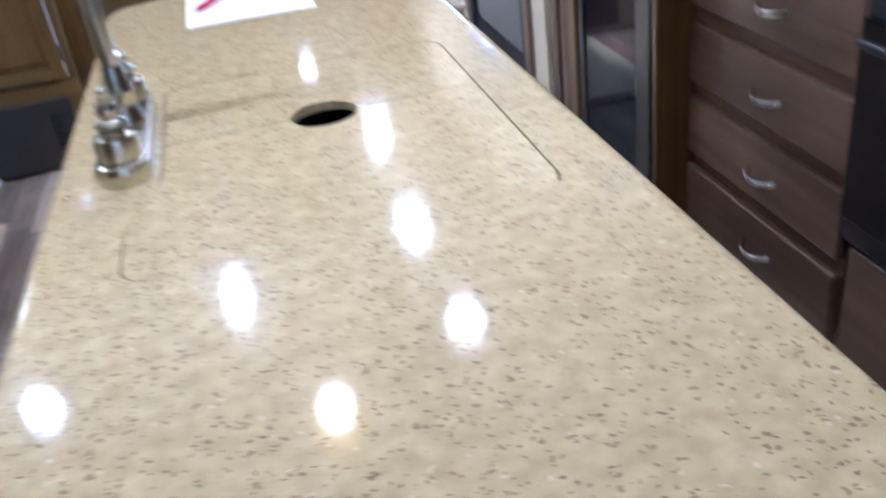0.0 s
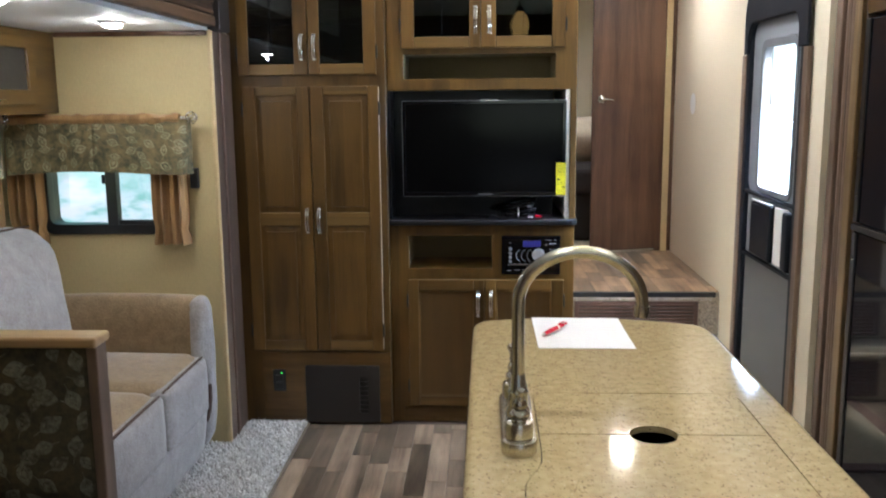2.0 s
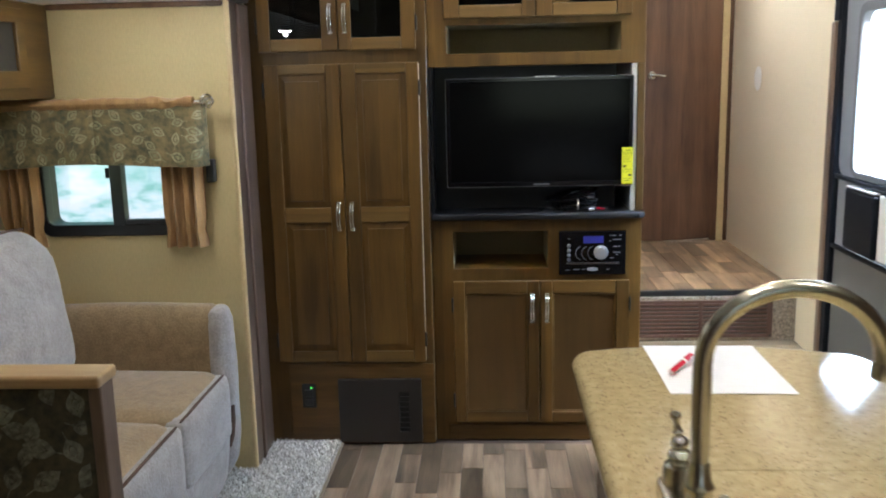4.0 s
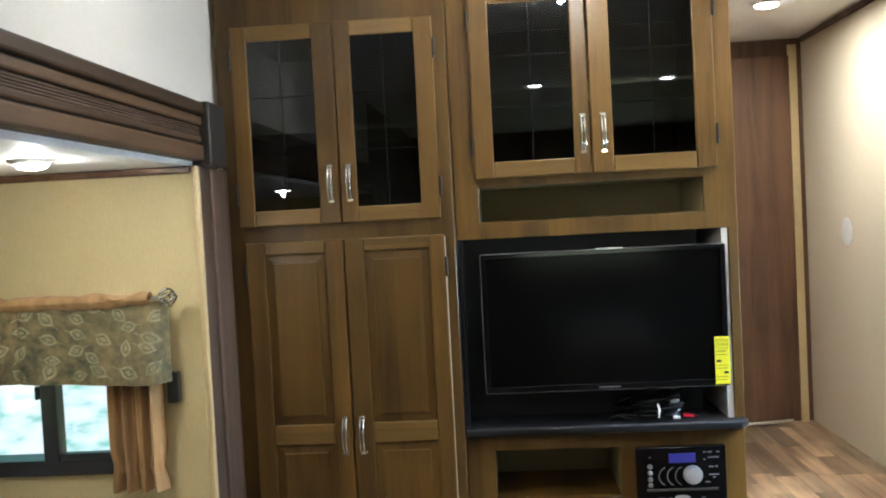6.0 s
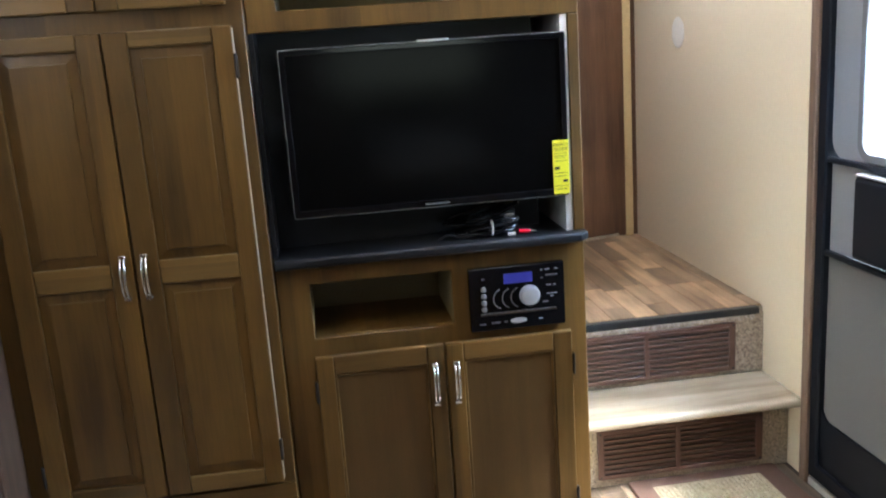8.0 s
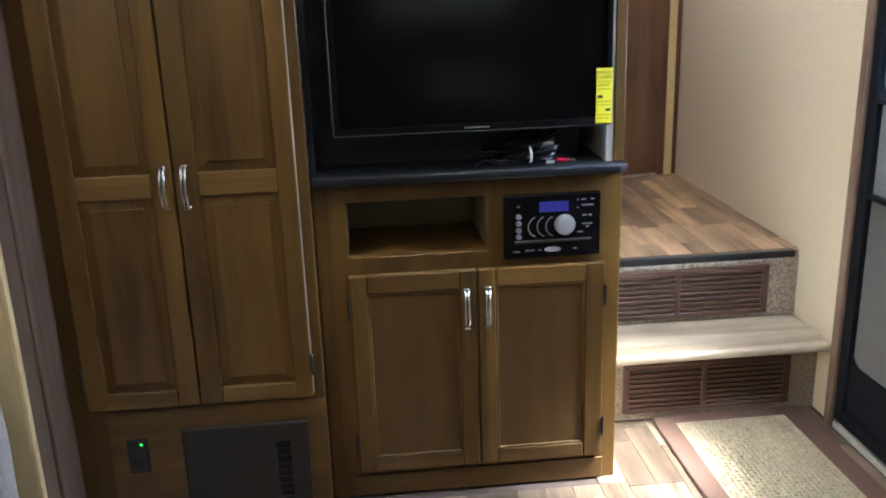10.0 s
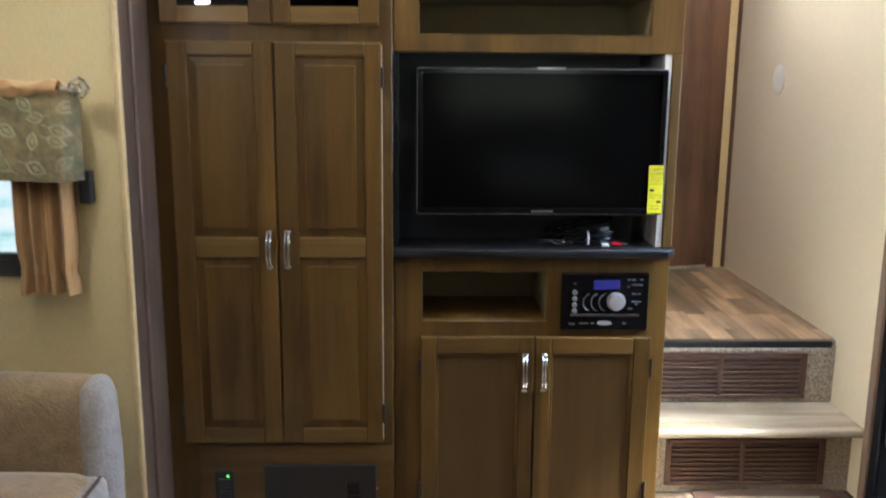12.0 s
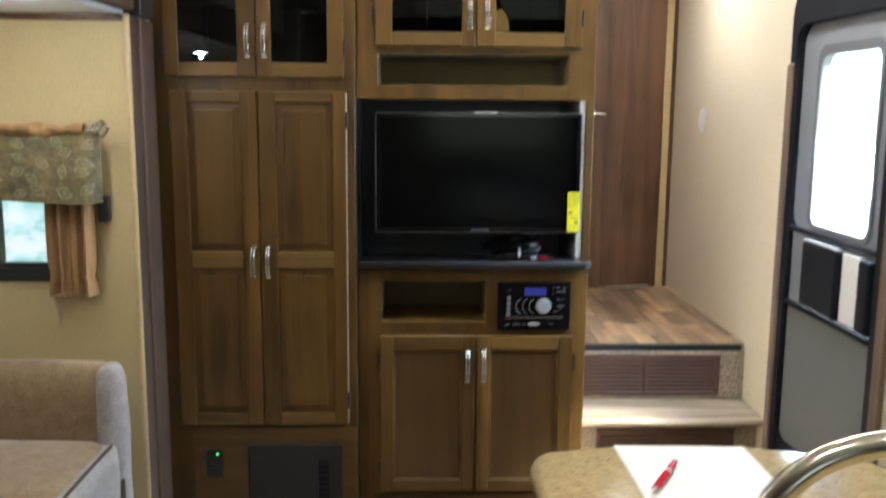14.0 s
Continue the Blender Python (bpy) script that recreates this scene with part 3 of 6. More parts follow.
# ---- cabinet tools ----
def lining(parent, material, x0, x1, y0, y1, z0, z1, label, t=0.012):
    """The boards of an open compartment, front to y0."""
    for nm, b in (("lining_side", (x0 - t, x0, y0, y1, z0 - t, z1 + t)), ("lining_side", (x1, x1 + t, y0, y1, z0 - t, z1 + t)), ("lining_base", (x0, x1, y0, y1, z0 - t, z0)), ("lining_top", (x0, x1, y0, y1, z1, z1 + t)), ("lining_back", (x0 - t, x1 + t, y1, y1 + t, z0 - t, z1 + t))):
        part(nm, box(*b), wood_y if nm == "lining_base" and material is lining_mat else material, parent, label)


def pull(parent, x, z0, z1, y, r=0.0042, axis="z"):
    """A bowed metal pull of two slim bars, standing upright or lying level on a front."""
    bm = bmesh.new()
    for dx in (-0.0045, 0.0045):
        pts = []
        for k in range(21):
            s = k / 20
            bow = 0.021 * (1 - abs(2 * s - 1) ** 3.2)
            pts.append((x + dx, y - bow, z0 + (z1 - z0) * s))
        add(bm, tube(pts, r * 0.86, 10))
    for z in (z0, z1):
        box(x - 0.009, x + 0.009, y - 0.006, y + 0.001, z - 0.006, z + 0.006, 0.002, 1, bm)
    return part("handle", bm, chrome, parent, "bowed chrome pull handle", 40)


def hinge(parent, x, z, y):
    bm = box(x - 0.004, x + 0.004, y - 0.002, y + 0.014, z - 0.024, z + 0.024, 0.001)
    add(bm, tube([(x, y - 0.002, z - 0.028), (x, y - 0.002, z + 0.028)], 0.0035, 8))
    return part("hinge", bm, bronze_panel, parent, "small dark metal hinge", 40)


def raised(x0, x1, z0, z1, y, depth=0.010, inset=0.024):
    """A raised field: an edge sunk by depth, sloping up to a flat middle."""
    bm = bmesh.new()
    rings = []
    for d, i in ((depth + 0.002, 0.0002), (depth, 0.0002), (depth, 0.0045), (0.0058, inset), (0.0012, inset + 0.0012), (0.0009, inset + 0.003)):
        rings.append([bm.verts.new((a, y + d, b)) for a, b in rect(x0 + i, x1 - i, z0 + i, z1 - i)])
    for a, b in zip(rings, rings[1:]):
        for k in range(4):
            bm.faces.new((a[k], a[(k + 1) % 4], b[(k + 1) % 4], b[k]))
    bm.faces.new(rings[-1])
    bm.faces.new(rings[0][::-1])
    bmesh.ops.recalc_face_normals(bm, faces=bm.faces[:])
    return bm


def cabinet_door(parent, x0, x1, z0, z1, y, fields, kind, pull_x, pull_z, hinge_x):
    """A framed door, its front at y. fields: the openings (x0, x1, z0, z1); kind: raised, flat or glass."""
    door = part("door", plate(rect(x0, x1, z0, z1), [rect(*f) for f in fields] if kind == "glass" else [], y + 0.0125, y + 0.019, "y", 0.001), wood_v, parent)
    fx0, fx1 = fields[0][0], fields[0][1]
    part("stile", box(x0, fx0, y, y + 0.0125, z0, z1, 0.0035, 2), wood_v, door)
    part("stile", box(fx1, x1, y, y + 0.0125, z0, z1, 0.0035, 2), wood_v, door)
    cuts = [z0] + [z for f in fields for z in f[2:]] + [z1]
    for r0, r1 in zip(cuts[::2], cuts[1::2]):
        part("rail", box(fx0, fx1, y + 0.0004, y + 0.0125, r0, r1, 0.0035, 2), wood_h if kind == "flat" else wood_rail_sheen, door)
    for f in fields:
        if kind == "raised":
            part("panel", raised(*f, y + 0.001, 0.009), wood_v, door, "raised wooden panel")
        elif kind == "flat":
            part("panel", box(f[0], f[1], y + 0.0085, y + 0.0122, f[2], f[3]), wood_flat, door, "flat recessed wooden panel")
            bm = plate(rect(*f), [rect(f[0] + 0.007, f[1] - 0.007, f[2] + 0.007, f[3] - 0.007)], y + 0.003, y + 0.0084, "y", 0.002)
            part("panel_bead", bm, wood_rail_sheen, door)
        else:
            pane = part("pane", box(f[0] - 0.004, f[1] + 0.004, y + 0.009, y + 0.012, f[2] - 0.004, f[3] + 0.004), glass_dark, door, "dark smoked glass pane")
            pane.visible_shadow = False
            xm = (f[0] + f[1]) / 2
            part("groove", tube([(xm, y + 0.0088, f[2]), (xm, y + 0.0088, f[3])], 0.0017, 8, False, 0.4), groove_glass, door, "cut line in the glass", 60)
            for q in (1, 2):
                zq = f[2] + (f[3] - f[2]) * q / 3
                part("groove", tube([(f[0], y + 0.0088, zq), (f[1], y + 0.0088, zq)], 0.0017, 8, False, 0.4), groove_glass, door, "cut line in the glass", 60)
    if pull_z:
        pull(door, pull_x, *pull_z, y)
    for z in (z0 + 0.09, z1 - 0.09):
        hinge(door, hinge_x, z, y)
    return door


# ---- the tall pantry cabinet ----
pantry = thing("pantry_cabinet", (-0.93, 3.5, 0), "tall stained maple pantry with two panelled and two glass doors", "cabinet")
PY = 3.285
part("face_frame", plate(rect(-1.262, -0.613, 0.0, CEIL - 0.004), [rect(-1.185, -0.665, 1.535, 2.03)], PY, PY + 0.02, "y", 0.002), wood_v, pantry)
part("side_panel", box(-1.262, -1.245, PY + 0.02, 3.93, 0.0, CEIL - 0.004), wood_v, pantry)
part("side_panel", box(-0.628, -0.613, PY + 0.02, 3.93, 0.0, CEIL - 0.004), wood_v, pantry)
part("back_panel", box(-1.245, -0.628, 3.90, 3.93, 0.0, CEIL - 0.004), recess_shade, pantry)
lining(pantry, recess_shade, -1.20, -0.65, PY + 0.022, 3.74, 1.52, 2.045, "cabinet interior coloured dark as shade")
part("shelf", box(-1.198, -0.652, PY + 0.05, 3.70, 1.765, 1.78, 0.002), lining_mat, pantry)
part("base_board", box(-1.172, -0.614, PY - 0.0045, PY, 0.003, 0.325, 0.001), wood_h, pantry)
YD = PY - 0.0195
cabinet_door(pantry, -1.204, -0.9275, 0.337, 1.456, YD, [(-1.152, -0.979, 0.38, 0.878), (-1.152, -0.979, 0.935, 1.420)], "raised", -0.949, (0.852, 0.950), -1.207)
cabinet_door(pantry, -0.9235, -0.642, 0.337, 1.456, YD, [(-0.869, -0.686, 0.38, 0.878), (-0.869, -0.686, 0.935, 1.420)], "raised", -0.900, (0.852, 0.950), -0.639)
# Pale strip paints the bright highlight along this door's edge.
part("pale_edge", box(-0.6415, -0.6395, YD + 0.002, YD + 0.017, 0.345, 1.45), edge_highlight_mat, pantry, "pale door edge strip, painted as its bright highlight")
cabinet_door(pantry, -1.216, -0.9275, 1.502, 2.062, YD, [(-1.171, -0.985, 1.546, 2.02)], "glass", -0.952, (1.565, 1.66), -1.219)
cabinet_door(pantry, -0.9235, -0.648, 1.502, 2.062, YD, [(-0.878, -0.700, 1.546, 2.02)], "glass", -0.899, (1.565, 1.66), -0.645)

grille = thing("furnace_grille", (-0.822, PY, 0.14), "dark bronze furnace access panel in the pantry base", "grille")
part("cover", plate(rect(-0.984, -0.662, 0.012, 0.268, 0.006, 3), [rect(-0.748, -0.712, 0.055, 0.215)], PY - 0.021, PY - 0.005, "y", 0.003, 2), bronze_panel, grille)
# Black sheet standing for the shade inside the slot.
part("slot_liner", box(-0.752, -0.708, PY - 0.0115, PY - 0.006, 0.050, 0.220), black, grille)
for k in range(7):
    part("louvre", box(-0.748, -0.712, PY - 0.018, PY - 0.0125, 0.066 + 0.021 * k, 0.071 + 0.021 * k), black, grille)

plug = thing("power_outlet", (-1.098, PY, 0.2), "black outlet plate with a lit green indicator", "outlet")
part("plate", box(-1.127, -1.073, PY - 0.011, PY - 0.0045, 0.150, 0.248, 0.003, 2), black, plug)
part("rocker", box(-1.117, -1.083, PY - 0.016, PY - 0.011, 0.195, 0.225, 0.002), black, plug)
part("socket", box(-1.117, -1.083, PY - 0.015, PY - 0.011, 0.160, 0.188, 0.002), black, plug)
part("indicator", box(-1.093, -1.086, PY - 0.0135, PY - 0.0112, 0.229, 0.235, 0.001), green_led, plug, "green indicator light")

# ---- the entertainment cabinet ----
EY = 3.320
tvcab = thing("entertainment_cabinet", (-0.22, 3.6, 0), "stained maple entertainment cabinet around a television niche", "cabinet")
part("lower_frame", plate(rect(-0.611, 0.170, 0.0, 0.874), [rect(-0.530, -0.176, 0.685, 0.827), rect(-0.130, 0.106, 0.667, 0.822)], EY, EY + 0.02, "y", 0.002), wood_v, tvcab)
part("side_panel", box(0.153, 0.170, EY + 0.02, 3.93, 0.0, 0.874), wall_pale, tvcab, "pale papered end panel")
part("back_panel", box(-0.611, 0.148, 3.90, 3.93, 0.0, 0.874), recess_shade, tvcab)
lining(tvcab, lining_mat, -0.530, -0.176, EY + 0.021, 3.60, 0.685, 0.827, "beige open cubby lining")
YE = EY - 0.0195
cabinet_door(tvcab, -0.534, -0.2095, 0.08, 0.640, YE, [(-0.490, -0.254, 0.122, 0.592)], "flat", -0.236, (0.483, 0.588), -0.537)
cabinet_door(tvcab, -0.2055, 0.126, 0.08, 0.640, YE, [(-0.160, 0.076, 0.122, 0.592)], "flat", -0.181, (0.483, 0.588), 0.129)
part("toe_board", box(-0.56, 0.135, EY - 0.006, EY, 0.003, 0.066, 0.002), wood_h, tvcab)
# Above the television.
part("upper_frame", plate(rect(-0.611, 0.173, 1.434, CEIL - 0.004), [rect(-0.541, 0.084, 1.482, 1.580), rect(-0.51, 0.09, 1.635, 2.09)], EY, EY + 0.02, "y", 0.002), wood_v, tvcab)
lining(tvcab, lining_mat, -0.541, 0.084, EY + 0.021, 3.62, 1.482, 1.580, "beige open slot lining")
lining(tvcab, recess_shade, -0.53, 0.11, EY + 0.021, 3.76, 1.620, 2.10, "cupboard interior coloured dark as shade", 0.010)
part("shelf", box(-0.528, 0.108, EY + 0.05, 3.72, 1.855, 1.868, 0.002), lining_mat, tvcab)
part("side_panel", box(0.158, 0.173, EY + 0.02, 3.93, 1.434, CEIL - 0.004), wood_v, tvcab)
part("soffit", box(-0.611, 0.157, EY + 0.02, 3.93, 1.435, 1.465), black_laminate, tvcab)
cabinet_door(tvcab, -0.548, -0.2235, 1.604, 2.135, YE, [(-0.493, -0.268, 1.650, 2.09)], "glass", -0.243, (1.665, 1.765), -0.551)
cabinet_door(tvcab, -0.2195, 0.121, 1.604, 2.135, YE, [(-0.160, 0.066, 1.650, 2.09)], "glass", -0.187, (1.665, 1.765), 0.124)
# The television niche: black back, open beside its right-hand post.
part("niche_back", box(-0.611, 0.085, 3.44, 3.46, 0.90, 1.434), black_laminate, tvcab)
part("niche_cheek", box(-0.611, -0.598, EY + 0.002, 3.44, 0.90, 1.434), black_laminate, tvcab)
part("end_panel", box(0.128, 0.145, EY + 0.004, 3.93, 0.90, 1.434), white, tvcab, "white melamine end panel")
part("post", box(0.1455, 0.173, EY - 0.001, 3.93, 0.90, 1.434, 0.002), wood_v, tvcab)
top = part("counter", plate([(-0.609, EY - 0.032), (0.156, EY - 0.032), (0.180, EY - 0.010), (0.183, 3.93), (-0.609, 3.93)], [], 0.875, 0.899, "z", 0.007, 3), black_laminate, tvcab, "black laminate counter with rounded edge", 35)

outlet2 = thing("wall_outlet", (0.172, 3.62, 0.68), "small black outlet on the pale end panel", "outlet")
part("plate", box(0.1705, 0.176, 3.595, 3.645, 0.64, 0.72, 0.002), black, outlet2)

# ---- television ----
tv = thing("television", (-0.208, 3.30, 0.9), "flat black television with a yellow energy label", "television")
TVF = 3.283
X0, X1, Z0, Z1 = -0.546, 0.127, 1.000, 1.392
part("body", box(X0 + 0.004, X1 - 0.004, TVF + 0.010, TVF + 0.045, Z0 + 0.004, Z1 - 0.004, 0.006, 2), black, tv)
part("bezel", plate(rect(X0, X1, Z0, Z1, 0.006, 3), [rect(X0 + 0.015, X1 - 0.014, Z0 + 0.018, Z1 - 0.014)], TVF, TVF + 0.012, "y", 0.002, 2), black_gloss, tv)
part("screen", box(X0 + 0.014, X1 - 0.013, TVF + 0.004, TVF + 0.008, Z0 + 0.017, Z1 - 0.013), screen_mat, tv, "switched-off dark screen")
part("edge_strip", plate(rect(X0 - 0.0015, X1 + 0.0015, Z0 - 0.0015, Z1 + 0.0015, 0.006, 3), [rect(X0 + 0.001, X1 - 0.001, Z0 + 0.001, Z1 - 0.001, 0.005, 3)], TVF + 0.0015, TVF + 0.006, "y"), dim_silver, tv, "thin silver edge")
part("maker_mark", box(-0.232, -0.172, TVF - 0.0008, TVF + 0.001, Z0 + 0.006, Z0 + 0.010), dim_silver, tv, "small silver maker's mark")
part("top_mark", box(-0.225, -0.150, TVF + 0.001, TVF + 0.008, Z1 - 0.002, Z1 + 0.004, 0.001), silver, tv)
part("wall_mount", box(-0.30, -0.12, TVF + 0.045, 3.44, 1.12, 1.28, 0.004), black, tv)
sticker = part("energy_label", box(0.088, 0.128, TVF - 0.0016, TVF - 0.0004, 1.004, 1.136), yellow_mat, tv, "yellow energy label with black print")


def writing(text, size, parent, x, y, z, material, name="lettering"):
    """Flat letters facing the room."""
    cu = bpy.data.curves.new("words", "FONT")
    cu.body, cu.size, cu.align_x, cu.extrude = text, size, "CENTER", 0.0001
    tmp = bpy.data.objects.new("words", cu)
    scene.collection.objects.link(tmp)
    me = bpy.data.meshes.new_from_object(tmp.evaluated_get(bpy.context.evaluated_depsgraph_get()))
    bpy.data.objects.remove(tmp)
    bm = bmesh.new()
    bm.from_mesh(me)
    bpy.data.meshes.remove(me)
    bm.transform(pose(x, y, z, 90))
    return part(name, bm, material, parent)


writing("ENERGY", 0.0105, sticker, 0.108, TVF - 0.002, 1.122, ink)
writing("GUIDE", 0.0120, sticker, 0.108, TVF - 0.002, 1.110, ink)
for z, x0, x1, h in ((1.104, 0.092, 0.124, 0.0012), (1.098, 0.092, 0.124, 0.001), (1.094, 0.092, 0.118, 0.001), (1.086, 0.092, 0.124, 0.001), (1.068, 0.092, 0.104, 0.007), (1.056, 0.092, 0.124, 0.001), (1.048, 0.092, 0.124, 0.001), (1.036, 0.112, 0.124, 0.006), (1.024, 0.092, 0.124, 0.001), (1.016, 0.092, 0.120, 0.001)):
    part("print_bar", box(x0, x1, TVF - 0.0022, TVF - 0.0016, z - h / 2, z + h / 2), ink, sticker)

# ---- radio ----
radio = thing("car_stereo", (-0.012, EY, 0.745), "black built-in stereo with blue display and silver knob", "stereo")
RX, RZ, RY = -0.136, 0.828, EY - 0.016
part("faceplate", box(RX, 0.112, RY, EY + 0.01, 0.661, RZ, 0.004, 2), black_gloss, radio)
part("chassis", box(RX + 0.012, 0.100, EY + 0.01, EY + 0.14, 0.675, RZ - 0.012), black, radio)


def rp(px, py):
    return RX + (px - 555) * 0.000902, RZ - (py - 593) * 0.00094


x0, z1 = rp(655, 614)
x1, z0 = rp(737, 642)
part("display", box(x0, x1, RY - 0.0012, RY, z0, z1), display_glow, radio, "lit blue display")
kx, kz = rp(727, 679)
part("knob", lathe([(0.0265, 0.0), (0.0265, -0.006), (0.024, -0.012), (0.0225, -0.017), (0.012, -0.0185), (0.003, -0.0185)], (kx, RY, kz), "y", 28), silver, radio, "large silver volume knob", 40)
for py in (652, 671, 690, 708):
    bx, bz = rp(596, py)
    part("button", lathe([(0.0072, 0.0), (0.0072, -0.003), (0.005, -0.0045), (0.001, -0.0045)], (bx, RY, bz), "y", 14), dim_silver, radio, "small round silver button", 40)
for n in range(3):
    ax, az = rp(650 + 25 * n, 682)
    pts = [(ax - 0.024 * math.cos(a), RY - 0.001, az + 0.026 * math.sin(a)) for a in [radians(-75 + 15 * k) for k in range(11)]]
    part("arc_button", tube(pts, 0.0013, 6), dim_silver, radio, "", 40)
ox, oz = rp(693, 747)
part("badge", plate([(ox + 0.021 * math.cos(a), oz + 0.0065 * math.sin(a)) for a in [2 * math.pi * k / 20 for k in range(20)]], [], RY - 0.002, RY, "y"), silver, radio, "plain silver oval badge")
x0, z0 = rp(585, 724)
x1, _ = rp(803, 724)
part("disc_slot", box(x0, x1, RY - 0.0008, RY, z0 - 0.0025, z0 + 0.0025), recess_shade, radio)
part("slot_edge", box(x0, x1, RY - 0.002, RY, z0 + 0.003, z0 + 0.0040), dim_silver, radio)
for px, py, wpx in ((590, 750, 18), (628, 748, 26), (656, 748, 10), (757, 748, 12), (780, 612, 14), (806, 612, 10), (792, 628, 34), (784, 656, 14), (800, 656, 8), (792, 680, 30), (792, 688, 10), (772, 702, 16), (596, 624, 8), (764, 612, 6), (764, 634, 6)):
    x0, z0 = rp(px, py)
    part("button_mark", box(x0 - wpx * 0.00045, x0 + wpx * 0.00045, RY - 0.0008, RY, z0 - 0.0016, z0 + 0.0016), print_grey, radio)

# ---- cables on the black counter ----
cable = thing("cable_coil", (-0.08, 3.36, 0.9), "tangled black video cables with red and white plugs", "cable")
rc = random.Random(5)
for n in range(10):
    cx, cy, a, b, tilt = -0.085 + rc.uniform(-0.025, 0.03), 3.358 + rc.uniform(-0.012, 0.016), rc.uniform(0.045, 0.085), rc.uniform(0.014, 0.034), rc.uniform(0.0, 0.5)
    pts = []
    for k in range(28):
        s = 2 * math.pi * k / 28
        pts.append((cx + a * math.cos(s), cy + b * math.sin(s), 0.9045 + 0.0042 * n + 0.010 * (1 + math.sin(s + n)) * 0.6 + tilt * 0.05 * (1 + math.cos(s)) * n / 10 + 0.004 * noise.noise(Vector((n, 3 * math.cos(s), 3 * math.sin(s)))) + 0.004))
    part("loop", tube(pts, 0.0042, 7, True), black_gloss if n % 2 else black, cable, "", 50)
part("lead", tube([(-0.20 + 0.03 * k * 0.4, 3.34 - 0.01 * math.sin(k), 0.903 + 0.014 * max(0, math.sin(k * 0.8))) for k in range(9)], 0.0028, 7), black, cable, "", 50)
part("lead", tube([(-0.03 + 0.012 * k, 3.345 + 0.006 * math.sin(k), 0.92 - 0.002 * k) for k in range(7)], 0.0024, 7), black, cable, "", 50)
part("tie", tube([(-0.065, 3.33 + 0.022 * math.cos(a), 0.925 + 0.018 * math.sin(a)) for a in [2 * math.pi * k / 12 for k in range(12)]], 0.0035, 6, True), white, cable, "white cable tie", 50)
part("plug", tube([(0.005, 3.332, 0.909), (0.017, 3.330, 0.908), (0.035, 3.328, 0.907)], [0.0055, 0.0055, 0.004], 10), red_mat, cable, "red plug", 50)
part("plug_tip", tube([(0.035, 3.328, 0.907), (0.049, 3.326, 0.907)], 0.0026, 8), chrome, cable, "", 50)
part("plug", tube([(-0.035, 3.345, 0.945), (-0.019, 3.340, 0.950), (-0.003, 3.338, 0.950)], [0.006, 0.006, 0.004], 10), silver, cable, "silver plug", 50)
part("plug", tube([(-0.025, 3.322, 0.9065), (-0.005, 3.320, 0.9065)], 0.005, 10), paper_mat, cable, "white plug", 50)

# ---- steps and landing ----
steps = thing("entry_steps", (0.54, 3.8, 0), "two carpeted steps with brown vent grilles up to a plank landing", "stairs", kind="structure")
part("landing_deck", box(0.172, 0.91, 3.80, 4.955, 0.0, 0.4735), carpet_base, steps)
part("riser", box(0.172, 0.911, 3.795, 3.80, 0.256, 0.456), riser_carpet, steps, "speckled beige carpet riser")
part("nosing", box(0.172, 0.892, 3.782, 3.812, 0.454, 0.4785, 0.004, 2), black, steps, "black rubber nosing")
part("step_body", box(0.172, 0.911, 3.625, 3.794, 0.0, 0.225), riser_carpet, steps, "speckled beige carpet riser")
part("tread", box(0.172, 0.911, 3.535, 3.794, 0.227, 0.256, 0.011, 3), tread_mat, steps, "pale wood-look vinyl tread", 35)


fr = random.Random(31)
bm = bmesh.new()
for k in range(150):
    x = 0.176 + 0.70 * (k + fr.random()) / 150
    h = fr.uniform(0.008, 0.019)
    add(bm, tube([(x, 3.791, 0.456), (x + fr.uniform(-0.004, 0.004), 3.786, 0.456 - h * 0.6), (x + fr.uniform(-0.006, 0.006), 3.788 - fr.uniform(0, 0.006), 0.456 - h)], [0.0036, 0.0042, 0.0024], 5))
tagged(part("fringe", bm, fringe_mat, steps, "frayed pale carpet edge"), kind="stuff")


def register(parent, x0, x1, z0, z1, y, rows):
    """A brown floor register: a frame with two banks of louvres."""
    mid = (x0 + x1) / 2 - 0.01
    vent = part("vent_grille", plate(rect(x0, x1, z0, z1, 0.004, 2), [rect(x0 + 0.02, mid - 0.008, z0 + 0.016, z1 - 0.014), rect(mid + 0.008, x1 - 0.022, z0 + 0.016, z1 - 0.014)], y - 0.010, y - 0.001, "y", 0.002), brown_plastic, parent, "brown plastic vent grille")
    # A thin dark sheet stands for the shade behind the slats.
    part("duct", box(x0 + 0.015, x1 - 0.015, y - 0.0008, y + 0.0002, z0 + 0.012, z1 - 0.010), recess_shade, vent)
    for a, b in ((x0 + 0.018, mid - 0.006), (mid + 0.006, x1 - 0.02)):
        for k in range(rows):
            z = z0 + 0.016 + (z1 - z0 - 0.030) * (k + 0.75) / rows
            part("slat", box(a, b, y - 0.0095, y - 0.003, z - 0.0052, z + 0.0036, 0.001), brown_plastic, vent)
    for x in (x0 + 0.009, x1 - 0.009):
        for z in (z0 + 0.009, z1 - 0.009):
            part("screw", lathe([(0.004, 0.0), (0.0035, -0.002), (0.001, -0.0024)], (x, y - 0.010, z), "y", 8), bronze_panel, vent)


register(steps, 0.225, 0.812, 0.268, 0.434, 3.795, 8)
register(steps, 0.283, 0.822, 0.026, 0.190, 3.625, 8)

